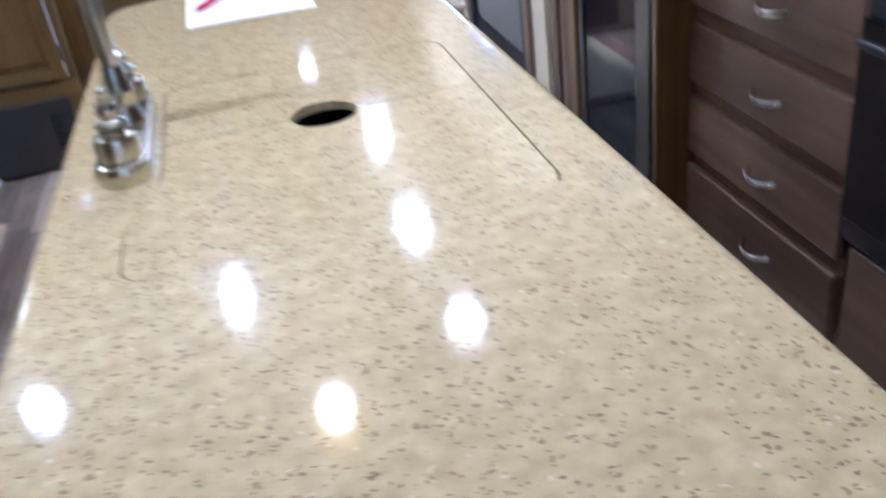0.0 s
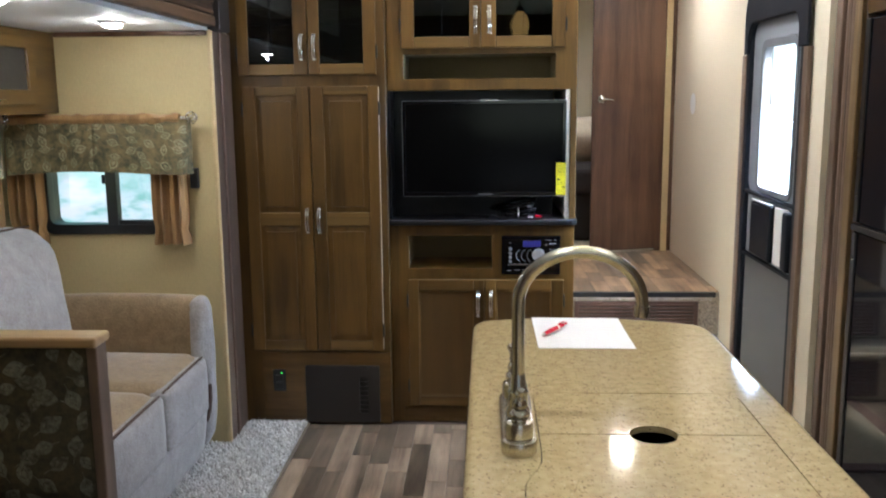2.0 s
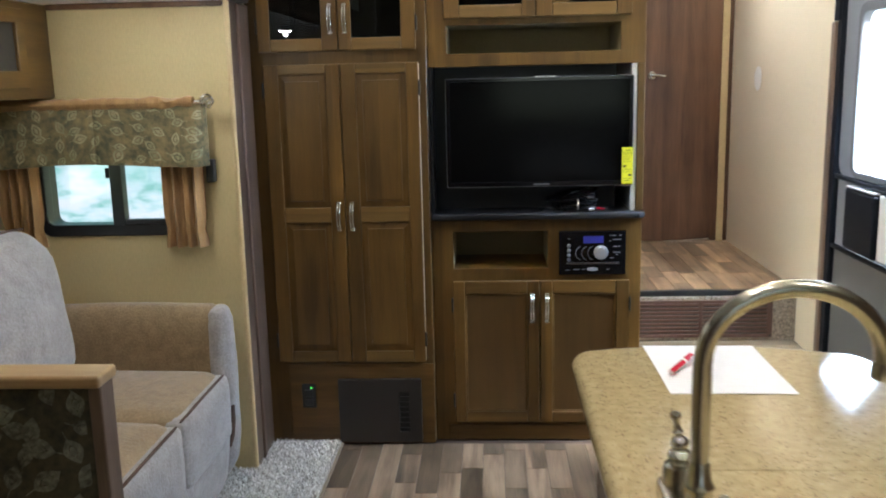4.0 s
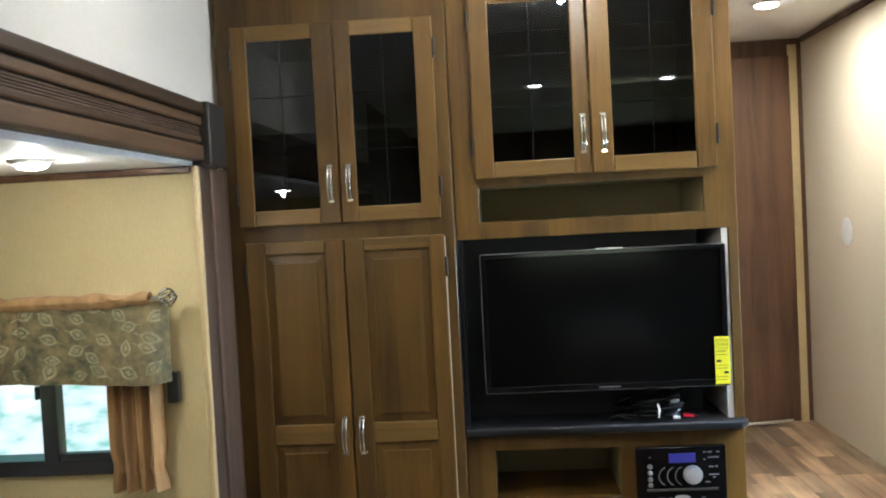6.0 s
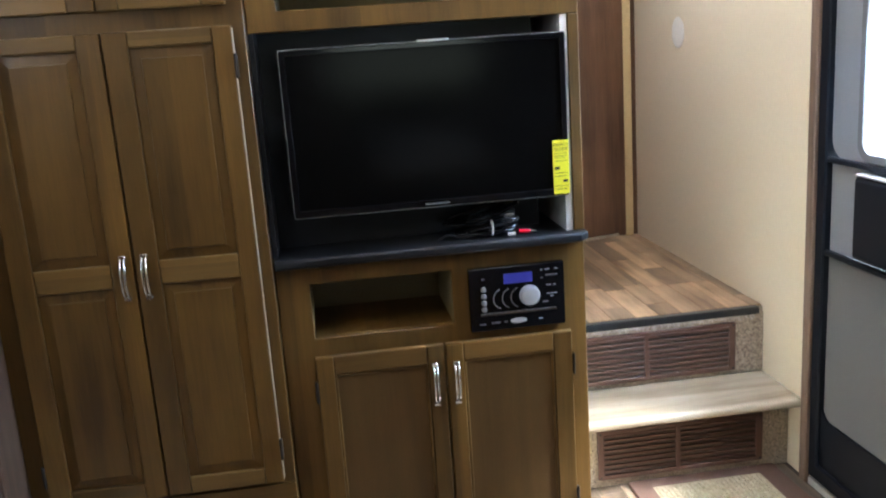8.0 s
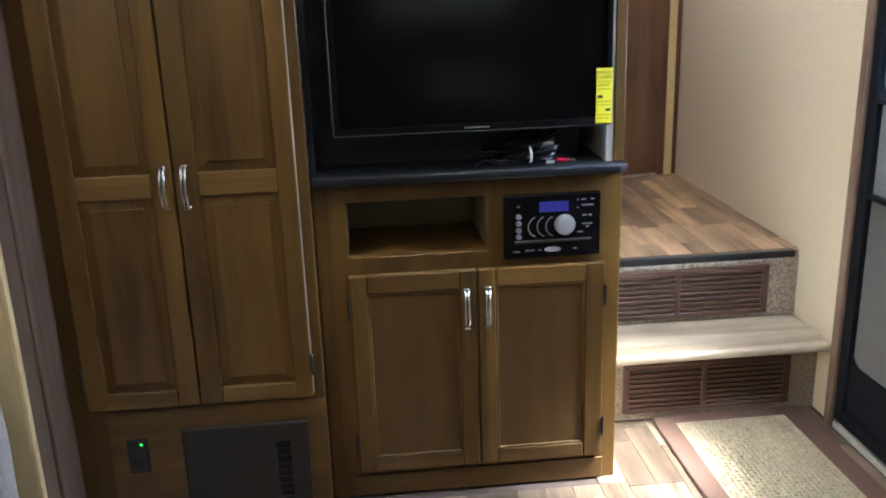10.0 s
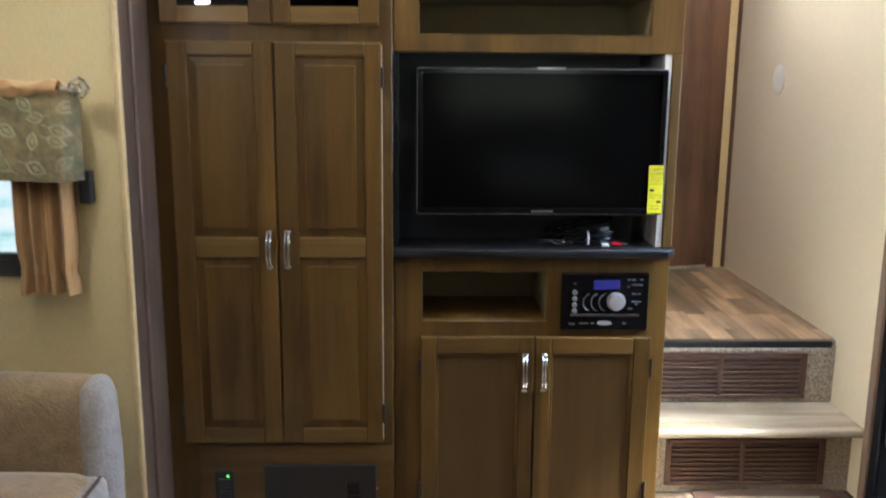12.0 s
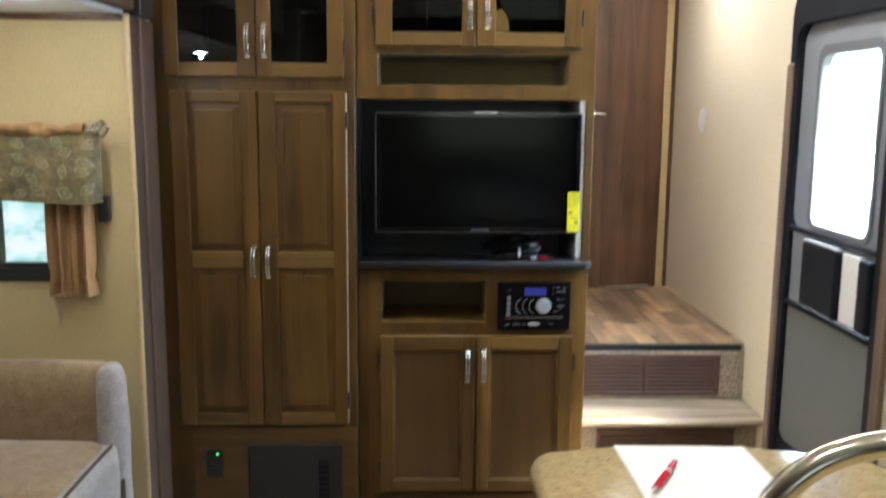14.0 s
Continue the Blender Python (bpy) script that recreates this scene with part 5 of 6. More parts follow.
def window_dressing(name_at, length, place_on, label, rng, finial_end=True):
    """A rod with a gathered sleeve, a leaf-print valance and two short tied curtains.
    place_on(a, out, z): a metres along the rod, out from the wall, height z."""
    val = thing("window_valance", name_at, label, "valance")
    ret = 0.085

    def cloth(u, v, lift=0.0):
        a = u * length
        out = 0.085 + 0.006 * math.sin(a * 21) * v + 0.004 * math.sin(a * 47 + 1) * v + lift
        end = min(a, length - a)
        if end < 0.03:
            out -= (ret - 0.01) * (1 - end / 0.03) ** 1.5 * 0.55
        pleat = 0.010 * math.exp(-((u - 0.49) / 0.008) ** 2)
        return place_on(a, out - pleat, 1.338 - (0.205 + 0.006 * math.sin(a * 9 + 2) + 0.012 * (u - 0.5) ** 2) * v)
    body = part("valance_cloth", sheet(80, 12, cloth), valance_cloth, val, "olive cloth with pale leaf print", 70)

    def flat(u, v):
        return cloth(min(0.985, max(0.015, u)), min(0.98, max(0.04, v)), 0.0018)
    bm = bmesh.new()
    for u, v in spread(max(8, int(length * 16)), 4, rng):
        ang, s = rng.uniform(0, 2 * math.pi), rng.uniform(0.042, 0.058)
        ca, sa = math.cos(ang), math.sin(ang)

        def at(a, b):
            b -= 0.5
            return flat(u + s * (a * ca - b * sa) / length, v + s * (a * sa + b * ca) / 0.205)
        leaf_faces(bm, at)
    tagged(part("leaf_print", bm, valance_leaf, body, "pale leaf print"), kind="stuff")
    bm = sheet(90, 12, lambda u, v: place_on(u * (length - 0.04) + 0.01, 0.078 + (0.019 + (0.006 + 0.012 * math.exp(-((u - 0.86) / 0.06) ** 2)) * noise.noise(Vector((u * 26, v * 3, 1)))) * math.cos(2 * math.pi * v), 1.338 + (0.019 + (0.006 + 0.015 * math.exp(-((u - 0.86) / 0.06) ** 2)) * noise.noise(Vector((u * 22, v * 3, 7)))) * math.sin(2 * math.pi * v)))
    part("gathered_sleeve", bm, curtain_cloth, val, "scrunched tan rod sleeve", 70)
    part("rod", tube([place_on(-0.01, 0.078, 1.338), place_on(length + 0.012, 0.078, 1.338)], 0.008, 10), chrome, val, "", 50)
    for a in ([length + 0.014] if finial_end else []) + [-0.012]:
        bm = bmesh.new()
        for k in range(6):
            pts = []
            for j in range(13):
                s = j / 12
                r, tw = 0.021 * math.sin(math.pi * s) ** 0.8 + 0.003, 2.2 * s + k * math.pi / 3
                pts.append(place_on(a - 0.022 + 0.044 * s, 0.078 + r * math.cos(tw), 1.340 + r * math.sin(tw)))
            add(bm, tube(pts, 0.0028, 6))
        part("finial", bm, chrome, val, "twisted chrome cage finial", 60)
    for a in (0.05, length - 0.05):
        part("bracket", tube([place_on(a, 0.0, 1.338), place_on(a, 0.078, 1.338)], 0.006, 8), chrome, val, "", 50)
    for n, (a0, a1) in enumerate(((0.0, 0.135), (length - 0.165, length - 0.028))):
        curt = thing("tied_curtain", place_on((a0 + a1) / 2, 0.05, 0.85), "short tan striped curtain panel gathered at its hem", "curtain", "window curtains")

        def fold(u, v):
            squeeze = 1 - 0.10 * math.exp(-((v - 0.86) / 0.07) ** 2) + 0.05 * v
            mid, wide = (a0 + a1) / 2, (a1 - a0) / 2
            deep = 0.019 * (0.6 + 0.4 * v) * (1 - 0.55 * math.exp(-((v - 0.86) / 0.05) ** 2))
            out = 0.046 + deep * math.sin(u * 24 + 0.6 * math.sin(3 * v)) + 0.004 * math.sin(u * 61 + n)
            return place_on(mid + wide * (2 * u - 1) * squeeze, out, 1.30 - 0.452 * v)
        part("curtain_cloth", sheet(64, 26, fold), curtain_cloth, curt, "", 75)
        band = sheet(40, 3, lambda u, v: Vector(fold(u, 0.845 + 0.05 * v)) + (Vector(place_on(0, 0.0035, 0)) - Vector(place_on(0, 0, 0))))
        part("tie_band", band, curtain_cloth, curt, "narrow stitched tie band", 75)
    return val


window_dressing((-1.70, 2.95, 1.335), 0.735, lambda a, out, z: (-2.065 + a, 3.028 - out, z), "olive leaf-print valance with gathered tan top over the window", random.Random(3))
window_dressing((-2.0, 2.2, 1.335), 1.24, lambda a, out, z: (-2.088 + out, 2.86 - a, z), "olive leaf-print valance over the outer window", random.Random(4))
cord = thing("shade_clip", (-1.335, 3.02, 1.1), "black plastic shade cord box on the wall", "clip")
part("body", box(-1.352, -1.322, 2.998, 3.029, 1.066, 1.145, 0.005, 2), black, cord)

# ---- overhead cabinet and lamps in the slide-out ----
over = thing("overhead_cabinet", (-1.97, 2.2, 1.36), "maple overhead cabinet with dark inset panel doors", "cabinet")
part("carcass", box(-2.089, -1.882, 0.85, 3.028, 1.365, 1.664, 0.003), wood_y, over)
part("face_frame", plate(rect(0.85, 3.027, 1.36, 1.665), [], -1.882, -1.862, "x", 0.002), wood_y, over)
for y0, y1 in ((2.225, 2.835), (1.58, 2.19), (0.93, 1.545)):
    od = part("door", plate(rect(y0, y1, 1.393, 1.640), [rect(y0 + 0.055, y1 - 0.055, 1.448, 1.594)], -1.861, -1.842, "x", 0.003), wood_y, over)
    part("inset_panel", box(-1.858, -1.851, y0 + 0.052, y1 - 0.052, 1.445, 1.597), mat("grey_fabric_panel", (0.035, 0.030, 0.023), 0.5, var=0.15, spec=0.2), od, "dark grey inset panel")
    part("handle", tube([(-1.842, (y0 + y1) / 2 + s, 1.41) if abs(s) == 0.045 else (-1.818, (y0 + y1) / 2 + s, 1.41) for s in (-0.045, -0.03, 0.0, 0.03, 0.045)], 0.004, 8), chrome, od, "bowed chrome pull handle", 50)


def puck(x, y, z, watts, label, colour=(1.0, 0.92, 0.80), r=0.042, spread=150, bulb=None):
    """A round lamp: trim ring, domed lit lens, and the light that it gives, to all sides or in a cone."""
    th = thing("ceiling_light", (x, y, z), label, "ceiling light", "recessed ceiling lights")
    part("trim_ring", lathe([(r + 0.014, 0.0), (r + 0.014, -0.004), (r + 0.004, -0.011), (r, -0.011), (r, 0.0)], (x, y, z), "z", 28), white, th, "", 40)
    part("lens", lathe([(r - 0.001, -0.001), (r - 0.001, -0.012), (r * 0.85, -0.017), (r * 0.5, -0.021), (0.004, -0.022)], (x, y, z), "z", 28), bulb or lamp_glow, th, "lit round lens", 40)
    if spread < 180:
        lamp("ceiling_lamp", "AREA", watts, colour, look((x, y, z - 0.025), (x, y, 0)), 2 * r, 0, spread)
    else:
        lamp("ceiling_lamp", "POINT", watts, colour, pose(x, y, z - 0.0235 - r * 0.3), r * 0.3)


for x, y in ((-1.45, 2.60), (-1.44, 1.85)):
    puck(x, y, 1.668, 1.0, "round lit lamp in the slide-out ceiling", r=0.033, spread=180, bulb=slide_glow)
# The last two lamps are added, unseen, to brighten the near counter.
for x, y, w, cone in ((0.49, 2.39, 2.0, 174), (0.475, 3.12, 3.9, 174), (-0.25, 2.86, 8.4, 180), (-0.89, 2.47, 1.3, 174), (0.49, 0.72, 1.6, 95), (-0.25, 0.72, 1.6, 95)):
    puck(x, y, CEIL, w, "round lit lamp recessed in the ceiling, two added unseen", spread=cone)
puck(0.53, 4.17, CEIL, 5.0, "round lit lamp in the hall ceiling", spread=174)
puck(0.32, 5.42, CEIL, 3.0, "round lit lamp in the bedroom ceiling")

pend = thing("pendant_lamp", (0.005, 1.56, CEIL), "small amber glass pendant lamp on a dark stem", "pendant lamp")
part("canopy", lathe([(0.05, 0.0), (0.05, -0.010), (0.02, -0.022), (0.006, -0.024)], (0.005, 1.56, CEIL), "z", 20), bronze_panel, pend, "", 40)
part("stem", tube([(0.005, 1.56, CEIL - 0.02), (0.005, 1.56, 1.93)], 0.005, 8), bronze_panel, pend, "", 50)
part("socket", lathe([(0.012, 0.0), (0.022, -0.012), (0.024, -0.035)], (0.005, 1.56, 1.94), "z", 16), bronze_panel, pend, "", 40)
part("shade", lathe([(0.022, 0.0), (0.045, -0.03), (0.060, -0.07), (0.062, -0.10), (0.050, -0.13), (0.030, -0.142)], (0.005, 1.56, 1.908), "z", 24), amber_glow, pend, "lit amber glass shade", 50)
lamp("pendant_bulb", "AREA", 1.6, (1.0, 0.80, 0.52), look((0.005, 1.56, 1.762), (0.005, 1.56, 0)), 0.05)
for k in range(3):
    a = 2 * math.pi * k / 3 + 0.5
    pts = [(0.005 + (r + 0.002) * math.cos(a), 1.56 + (r + 0.002) * math.sin(a), 1.908 + h) for r, h in ((0.022, 0.0), (0.045, -0.03), (0.060, -0.07), (0.062, -0.10), (0.050, -0.13))]
    part("rib", tube(pts, 0.0035, 6), bronze_panel, pend, "dark metal rib", 50)

# ---- loveseat ----
sofa = thing("loveseat", (-1.7, 2.4, 0), "beige chenille loveseat with brown piping and rounded arm", "sofa")
part("base", box(-2.06, -1.36, 1.84, 3.015, 0.02, 0.27, 0.02, 2), fabric_daylit, sofa)
for y0, y1 in ((2.455, 2.905), (1.95, 2.445)):
    seat = part("seat_cushion", cushion(-2.02, -1.306, y0, y1, 0.265, 0.438, 0.05, (0.0, 0.004, 0.024), 13, 0.003), fabric, sofa, "beige seat cushion", 70)
    front = part("seat_front", cushion(-1.372, -1.286, y0 + 0.002, y1 - 0.002, 0.196, 0.424, 0.028, (0.010, 0, 0), 13, 0.003), fabric_daylit, sofa, "chenille front below the seat, coloured pale as daylit", 70)
    part("piping", tube([(-1.300 - 0.010 * (abs(s - 0.5) * 2) ** 6, y0 + 0.012 + (y1 - y0 - 0.024) * s, 0.427 - 0.012 * (abs(s - 0.5) * 2) ** 5) for s in [k / 20 for k in range(21)]], 0.0045, 8), piping_mat, seat, "dark brown piping", 60)
for y0, y1 in ((2.19, 2.888), (1.945, 2.185)):
    back = part("back_cushion", cushion(-2.03, -1.78, y0, y1, 0.41, 0.935, 0.10, (0.045, 0.01, 0.02), 11, 0.006, lambda w: Vector((w.x + 0.005 - 0.12 * max(0, w.z - 0.43), w.y, w.z))), fabric_daylit, sofa, "plump back cushion, coloured pale as daylit", 70)
    part("piping", tube([(-1.925, y0 + 0.05 + (y1 - y0 - 0.10) * s, 0.942 + 0.012 * (1 - (2 * s - 1) ** 2)) for s in [k / 14 for k in range(15)]], 0.0045, 8), piping_mat, back, "dark brown piping", 60)
part("front_panel", cushion(-1.385, -1.294, 1.945, 2.902, 0.022, 0.212, 0.026, (0.004, 0, 0), 13, 0.003, lambda w: Vector((w.x - 0.022 * max(0, (0.21 - w.z) / 0.19) ** 1.3, w.y, w.z))), fabric_daylit, sofa, "chenille lower front, coloured pale as daylit", 70)
arm = part("arm", cushion(-2.05, -1.302, 2.905, 3.022, 0.05, 0.648, 0.055, (0.0, 0.006, 0.008), 12, 0.004), fabric, sofa, "rounded chenille arm", 70)
part("arm_front", cushion(-1.372, -1.290, 2.900, 3.022, 0.035, 0.640, 0.040, (0.006, 0.0, 0.004), 12, 0.004, lambda w: Vector((w.x - 0.022 * max(0, (0.22 - w.z) / 0.2) ** 1.4, w.y, w.z))), fabric_daylit, sofa, "chenille arm front, coloured pale as daylit", 70)
part("release_strap", tube([(-1.285, 2.902, 0.305), (-1.288, 2.906, 0.25), (-1.296, 2.91, 0.19), (-1.312, 2.914, 0.13)], [0.007, 0.009, 0.009, 0.005], 8, False, 0.4), piping_mat, sofa, "dark pull strap", 60)
part("arm", cushion(-2.05, -1.305, 1.80, 1.94, 0.05, 0.648, 0.055, (0.0, 0.006, 0.008), 12, 0.004), fabric, sofa, "rounded chenille arm", 70)

# ---- dinette bench ----
bench = thing("dinette_bench", (-1.6, 1.5, 0), "wooden dinette bench with leaf-print back and tan seat", "bench")
part("end_post", box(-1.214, -1.186, 1.728, 1.790, 0.0, 0.795, 0.004, 2), wood_trim, bench, "brown wooden end post")
part("top_cap", box(-2.06, -1.178, 1.706, 1.796, 0.795, 0.822, 0.008, 3), wood_pale, bench, "pale oak top cap")
part("back_board", box(-2.06, -1.216, 1.765, 1.788, 0.10, 0.794), wood_v, bench)


def back_face(u, v, lift=0.0):
    swell = 0.022 * (1 - (2 * u - 1) ** 8) * (1 - (2 * v - 1) ** 8)
    return (-2.05 + 0.834 * u, 1.735 - swell - lift + 0.004 * noise.noise(Vector((u * 5, v * 4, 2))), 0.375 + 0.415 * v)


bm = sheet(40, 22, back_face)
box(-2.05, -1.217, 1.735, 1.764, 0.376, 0.789, 0.004, 2, bm)
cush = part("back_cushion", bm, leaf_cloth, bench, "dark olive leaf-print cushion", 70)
bm, rl = bmesh.new(), random.Random(11)
for u, v in spread(13, 7, rl, 0.4):
    ang, s = rl.uniform(0, 2 * math.pi), rl.uniform(0.048, 0.075)
    ca, sa = math.cos(ang), math.sin(ang)

    def spot(a, b):
        b -= 0.5
        return back_face(min(0.99, max(0.01, u + s * (a * ca - b * sa) / 0.834)), min(0.99, max(0.01, v + s * (a * sa + b * ca) / 0.415)), 0.0018)
    leaf_faces(bm, spot, 0.19)
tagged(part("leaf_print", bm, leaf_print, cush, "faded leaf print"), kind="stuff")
part("seat_cushion", cushion(-2.05, -1.205, 1.15, 1.712, 0.285, 0.385, 0.030, (0.006, 0.004, 0.012), 10, 0.003), seat_cloth, bench, "tan seat cushion", 70)
part("side_panel", plate(rect(1.17, 1.694, 0.0, 0.284), [rect(1.225, 1.64, 0.055, 0.235)], -1.225, -1.205, "x", 0.003), wood_y, bench)
part("side_field", box(-1.222, -1.213, 1.222, 1.643, 0.052, 0.238), wood_y, bench)
part("front_panel", box(-2.05, -1.226, 1.17, 1.19, 0.0, 0.284), wood_h, bench)

# ---- kitchen side ----
column = thing("fridge_surround", (1.0, 2.5, 0), "fluted brown wooden column beside the refrigerator", "column", kind="structure")
part("column_board", box(0.945, 1.02, 2.412, 2.615, 0.0, CEIL - 0.004, 0.003), wood_trim, column)
for k, (y0, y1) in enumerate(((2.565, 2.612), (2.530, 2.550), (2.512, 2.526), (2.494, 2.508), (2.476, 2.490), (2.416, 2.468))):
    part("flute", box(0.930 if k in (0, 5) else 0.937, 0.947, y0, y1, 0.0, CEIL - 0.006, 0.004, 2), wood_gold if k == 5 else wood_trim, column)
part("top_panel", box(0.945, 1.60, 1.935, 2.410, 1.64, CEIL - 0.004, 0.003), wood_v, column)
part("end_panel", box(0.940, 1.60, 1.905, 1.931, 0.0, CEIL - 0.004, 0.003), wood_v, column)
fridge = thing("refrigerator", (1.25, 2.18, 0), "black glossy two-door refrigerator reflecting the room", "refrigerator")
part("body", box(0.972, 1.60, 1.936, 2.408, 0.02, 1.635), black, fridge)
for name, z0, z1, label in (("lower_door", 0.06, 0.985, "glossy black lower door"), ("upper_door", 1.010, 1.63, "glossy black upper door")):
    leaf = part(name, box(0.944, 0.971, 1.940, 2.405, z0, z1, 0.006, 3), fibre_dark, fridge, label)
    part("door_edge", box(0.939, 0.9435, 2.372, 2.403, z0 + 0.004, z1 - 0.004, 0.002), black, leaf, "matt black door edge")
    part("door_edge", box(0.939, 0.9435, 1.942, 2.020, z0 + 0.004, z1 - 0.004, 0.002), black, leaf, "matt black door edge")
    g0, g1 = (z1 - 0.20, z1 - 0.03) if z1 < 1 else (z0 + 0.03, z0 + 0.20)
    part("handle", tube([(0.939, 1.985, g0), (0.918, 1.985, g0 + 0.012), (0.914, 1.985, (g0 + g1) / 2), (0.918, 1.985, g1 - 0.012), (0.939, 1.985, g1)], 0.009, 10), black_gloss, leaf, "black bowed handle", 50)
part("grip_rail", box(0.932, 0.946, 1.945, 2.400, 0.988, 1.008, 0.003, 2), bronze_panel, fridge, "grey grip rail")
part("foot_rail", box(0.952, 0.971, 1.94, 2.405, 0.0, 0.058), black, fridge)
for z in (1.10, 1.22, 0.90):
    part("hinge_pin", lathe([(0.006, 0.0), (0.006, -0.006), (0.002, -0.008)], (0.944, 2.385, z), "x", 10), chrome, fridge, "", 40)

drawers = thing("drawer_cabinet", (1.3, 1.6, 0), "dark wooden kitchen cabinet with four flat drawers", "cabinet")
part("carcass", box(1.045, 1.62, 1.285, 1.903, 0.0, 0.808), wood_kitchen, drawers)
for z0, z1 in ((0.611, 0.762), (0.424, 0.573), (0.238, 0.386), (0.05, 0.199)):
    d = part("drawer_front", box(1.022, 1.044, 1.290, 1.897, z0, z1, 0.005, 2), wood_kitchen, drawers)
    zc, pts = (z0 + z1) / 2 + 0.002, []
    for k in range(13):
        s = k / 12
        pts.append((1.020 - 0.028 * math.sin(math.pi * s) ** 0.6, 1.505 + 0.10 * s, zc - 0.006 * math.sin(math.pi * s)))
    bm = tube(pts, [0.0035 + 0.002 * math.sin(math.pi * k / 12) for k in range(13)], 8)
    add(bm, tube([(x, y, z - 0.008) for x, y, z in pts], 0.0026, 8))
    part("handle", bm, chrome, d, "bowed chrome pull handle", 50)
worktop = thing("kitchen_worktop", (1.3, 1.0, 0.81), "beige laminate kitchen worktop with a rounded front edge", "worktop")
part("top", box(1.000, 1.64, 1.287, 1.902, 0.809, 0.850, 0.012, 3), quartz_mat, worktop, "", 40)
part("top", box(1.000, 1.64, -0.6, 0.715, 0.809, 0.850, 0.012, 3), quartz_mat, worktop, "", 40)
range_ = thing("kitchen_range", (1.3, 1.0, 0), "black built-in oven with a cooktop", "oven")
part("oven_body", box(1.02, 1.62, 0.72, 1.282, 0.30, 0.86, 0.006, 2), black, range_)
part("oven_door", box(1.0, 1.019, 0.735, 1.265, 0.36, 0.74, 0.005, 2), black_gloss, range_)
part("oven_handle", tube([(0.972, 0.77, 0.71), (0.968, 1.0, 0.712), (0.972, 1.23, 0.71)], 0.009, 10), black, range_, "", 50)
part("lower_drawer", box(1.03, 1.05, 0.735, 1.265, 0.02, 0.285, 0.004), wood_kitchen, range_)
base2 = thing("base_cabinet", (1.3, 0.1, 0), "dark wooden kitchen base cabinet", "cabinet")
part("carcass", box(1.03, 1.62, -0.58, 0.71, 0.0, 0.808), wood_kitchen, base2)
for y0, y1 in ((-0.55, 0.05), (0.07, 0.69)):
    part("door", plate(rect(y0, y1, 0.06, 0.78), [], 1.01, 1.029, "x", 0.004), wood_kitchen, base2)

# ---- carpet, planks ----
carpet = shell("carpet", box(-2.088, -0.985, 0.30, 3.282, -0.003, 0.004), carpet_base, "pale shaggy carpet along the slide-out")
rng = np.random.default_rng(2)
px = np.concatenate([rng.uniform(-1.36, -0.985, 30000), rng.uniform(-1.36, -0.985, 14000)])
py = np.concatenate([rng.uniform(1.0, 3.278, 30000), rng.uniform(1.9, 3.278, 14000)])
keep = ~((px < -1.245) & (py > 3.03))
px, py = px[keep], py[keep]
N = len(px)
ang, hgt, lean_ = rng.uniform(0, 2 * np.pi, N), rng.uniform(0.008, 0.020, N), rng.uniform(0.004, 0.016, N)
dirn = rng.uniform(0, 2 * np.pi, N)
wx, wy = 0.0022 * np.cos(ang), 0.0022 * np.sin(ang)
lx, ly = lean_ * np.cos(dirn), lean_ * np.sin(dirn)
zb = np.full(N, 0.003)
quad = [np.stack(c, 1) for c in ((px - wx, py - wy, zb), (px + wx, py + wy, zb), (px + wx + lx * 0.5, py + wy + ly * 0.5, zb + hgt * 0.75), (px - wx + lx * 0.5, py - wy + ly * 0.5, zb + hgt * 0.75), (px + lx + wx * 0.3, py + ly + wy * 0.3, zb + hgt), (px + lx - wx * 0.3, py + ly - wy * 0.3, zb + hgt))]
verts = np.stack(quad, 1).reshape(-1, 3)
ids = np.arange(N) * 6
faces = [f for i in ids.tolist() for f in ((i, i + 1, i + 2, i + 3), (i + 3, i + 2, i + 4, i + 5))]
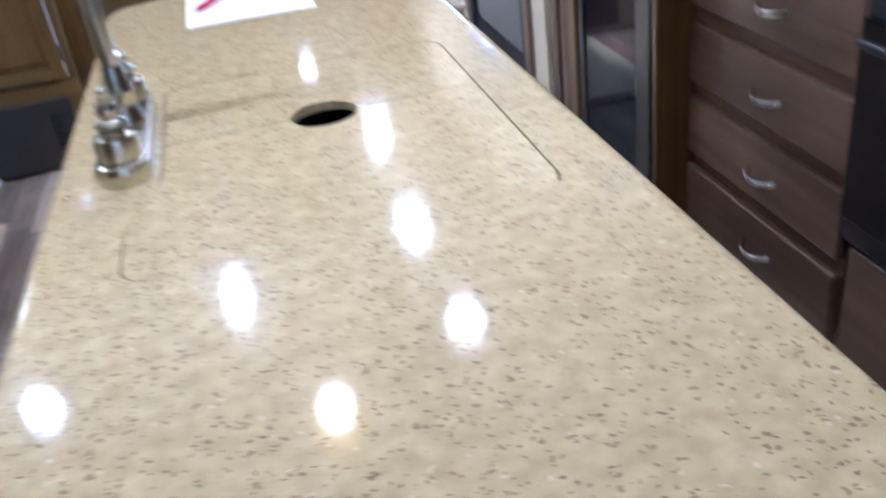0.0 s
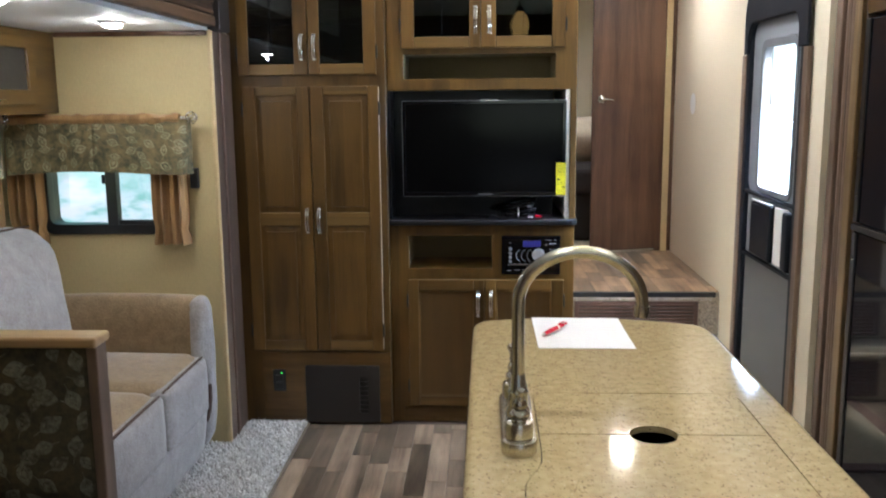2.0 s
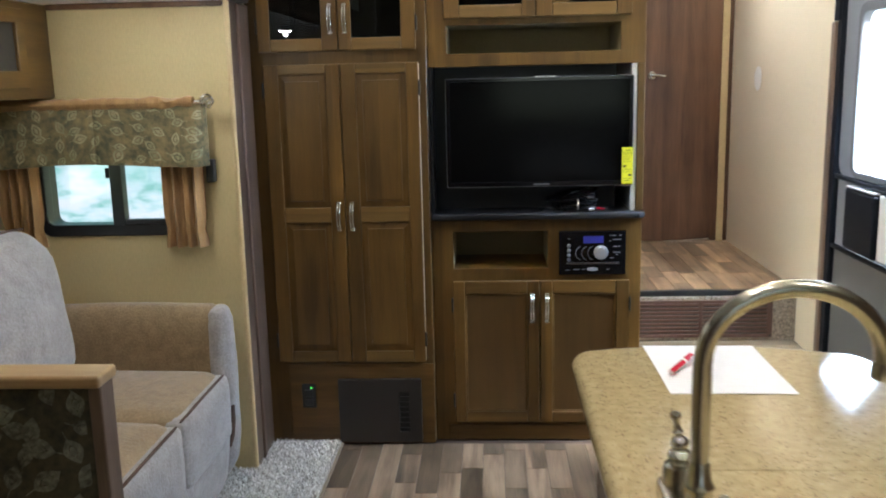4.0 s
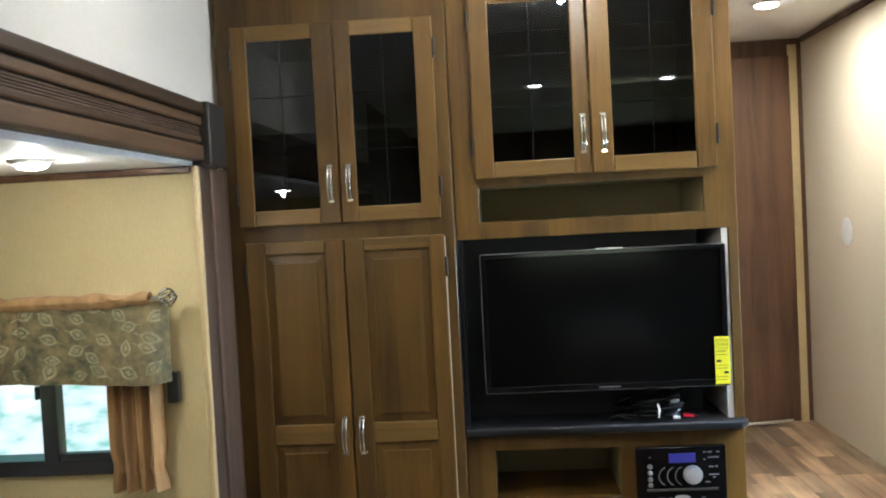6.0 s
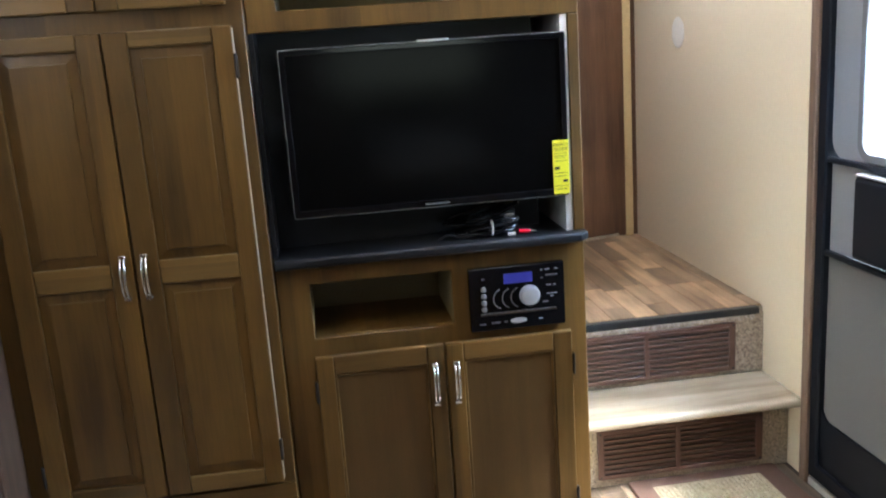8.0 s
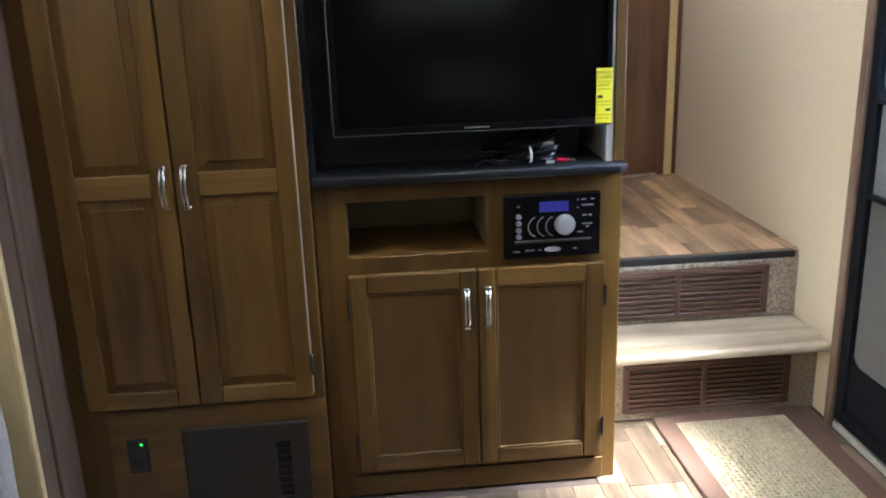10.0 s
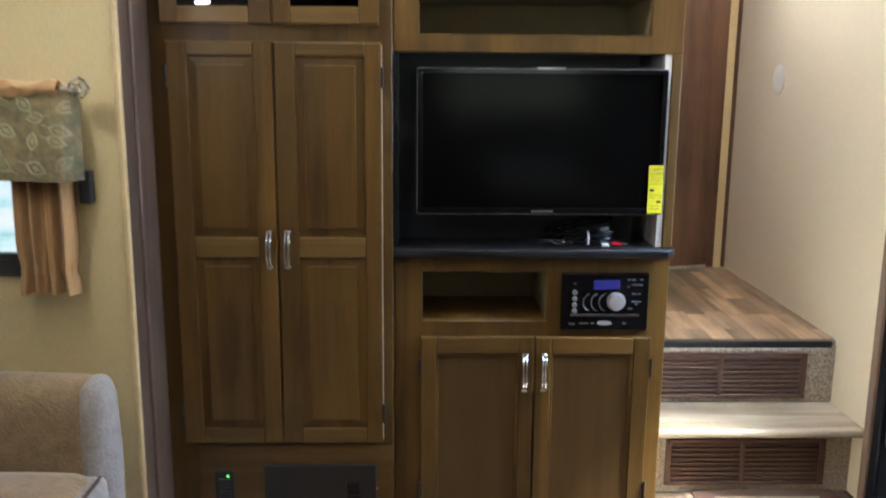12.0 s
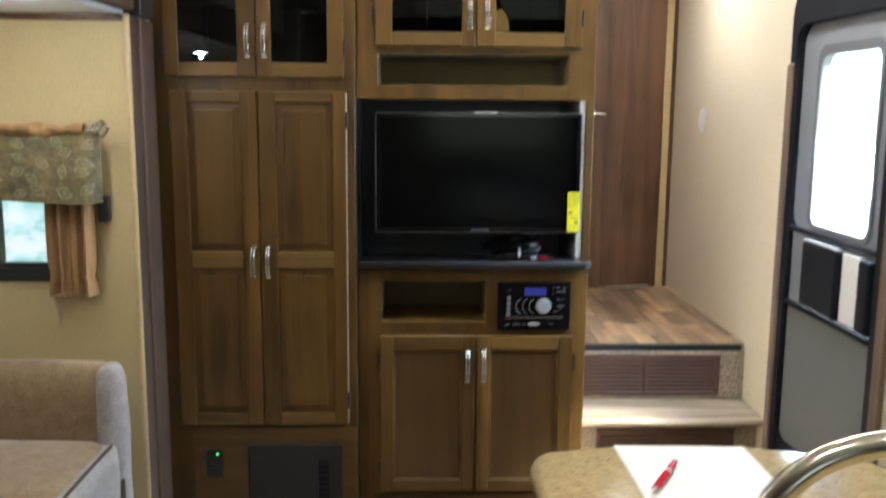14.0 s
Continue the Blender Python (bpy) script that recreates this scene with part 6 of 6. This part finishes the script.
me = bpy.data.meshes.new("carpet_pile")
me.from_pydata(verts.tolist(), [], faces)
me.materials.append(pile_mat)
pile = new("carpet_pile", me)
pile.parent = carpet
tagged(pile, kind="stuff")
shell("carpet_edge", box(-0.9835, -0.974, 0.30, 3.282, -0.003, 0.007, 0.002), mat("edge_strip", (0.20, 0.15, 0.10), 0.5), "thin brown carpet edge strip")

PLANK_W, GAP = 0.078, 0.0009
PLANKS = {}


def plank_mesh(key, length, material):
    if (key, length) not in PLANKS:
        bm = box(GAP / 2, PLANK_W - GAP / 2, GAP / 2, length - GAP / 2, -0.004, 0.0, 0.0006)
        me_ = bpy.data.meshes.new("plank")
        bm.to_mesh(me_)
        bm.free()
        me_.materials.append(material)
        PLANKS[key, length] = me_
    return PLANKS[key, length]


def lay(parent, key, material, x0, x1, y0, y1, z, seed):
    """Rows of planks along y; rows and ends are cut to the area."""
    r, n = random.Random(seed), 0
    x = x0
    while x < x1 - 0.02:
        y = y0
        first = True
        while y < y1 - 0.005:
            want = r.choice((0.24, 0.32, 0.40, 0.48))
            if first:
                want, first = r.choice((0.12, 0.24, 0.32)), False
            length = want if y + want < y1 - 0.03 else round(y1 - y, 3)
            ob_ = new("plank", plank_mesh(key, length, material))
            ob_.parent = parent
            ob_.location = Vector((x, y, z)) - ORG[parent]
            y += length
            n += 1
        x += PLANK_W
    return n


lay(floor, "floor", plank_mat, -0.973, 0.16, 1.30, 3.282, 0.0, 21)
lay(floor, "floor", plank_mat, 0.197, 0.90, 2.10, 3.622, 0.0, 22)
lay(floor, "floor", plank_mat, 0.119, 0.19, 3.283, 3.622, 0.0, 24)
part("plank_rest", sheet(1, 1, lambda u, v: (-0.973 + 2.0 * u, -2.3 + 3.595 * v, -0.001)), plank_mat, floor)
part("plank_rest", sheet(1, 1, lambda u, v: (0.197 + 0.82 * u, 1.30 + 0.797 * v, -0.001)), plank_mat, floor)
lay(steps, "landing", landing_mat, 0.172, 0.90, 3.813, 4.955, 0.4775, 23)
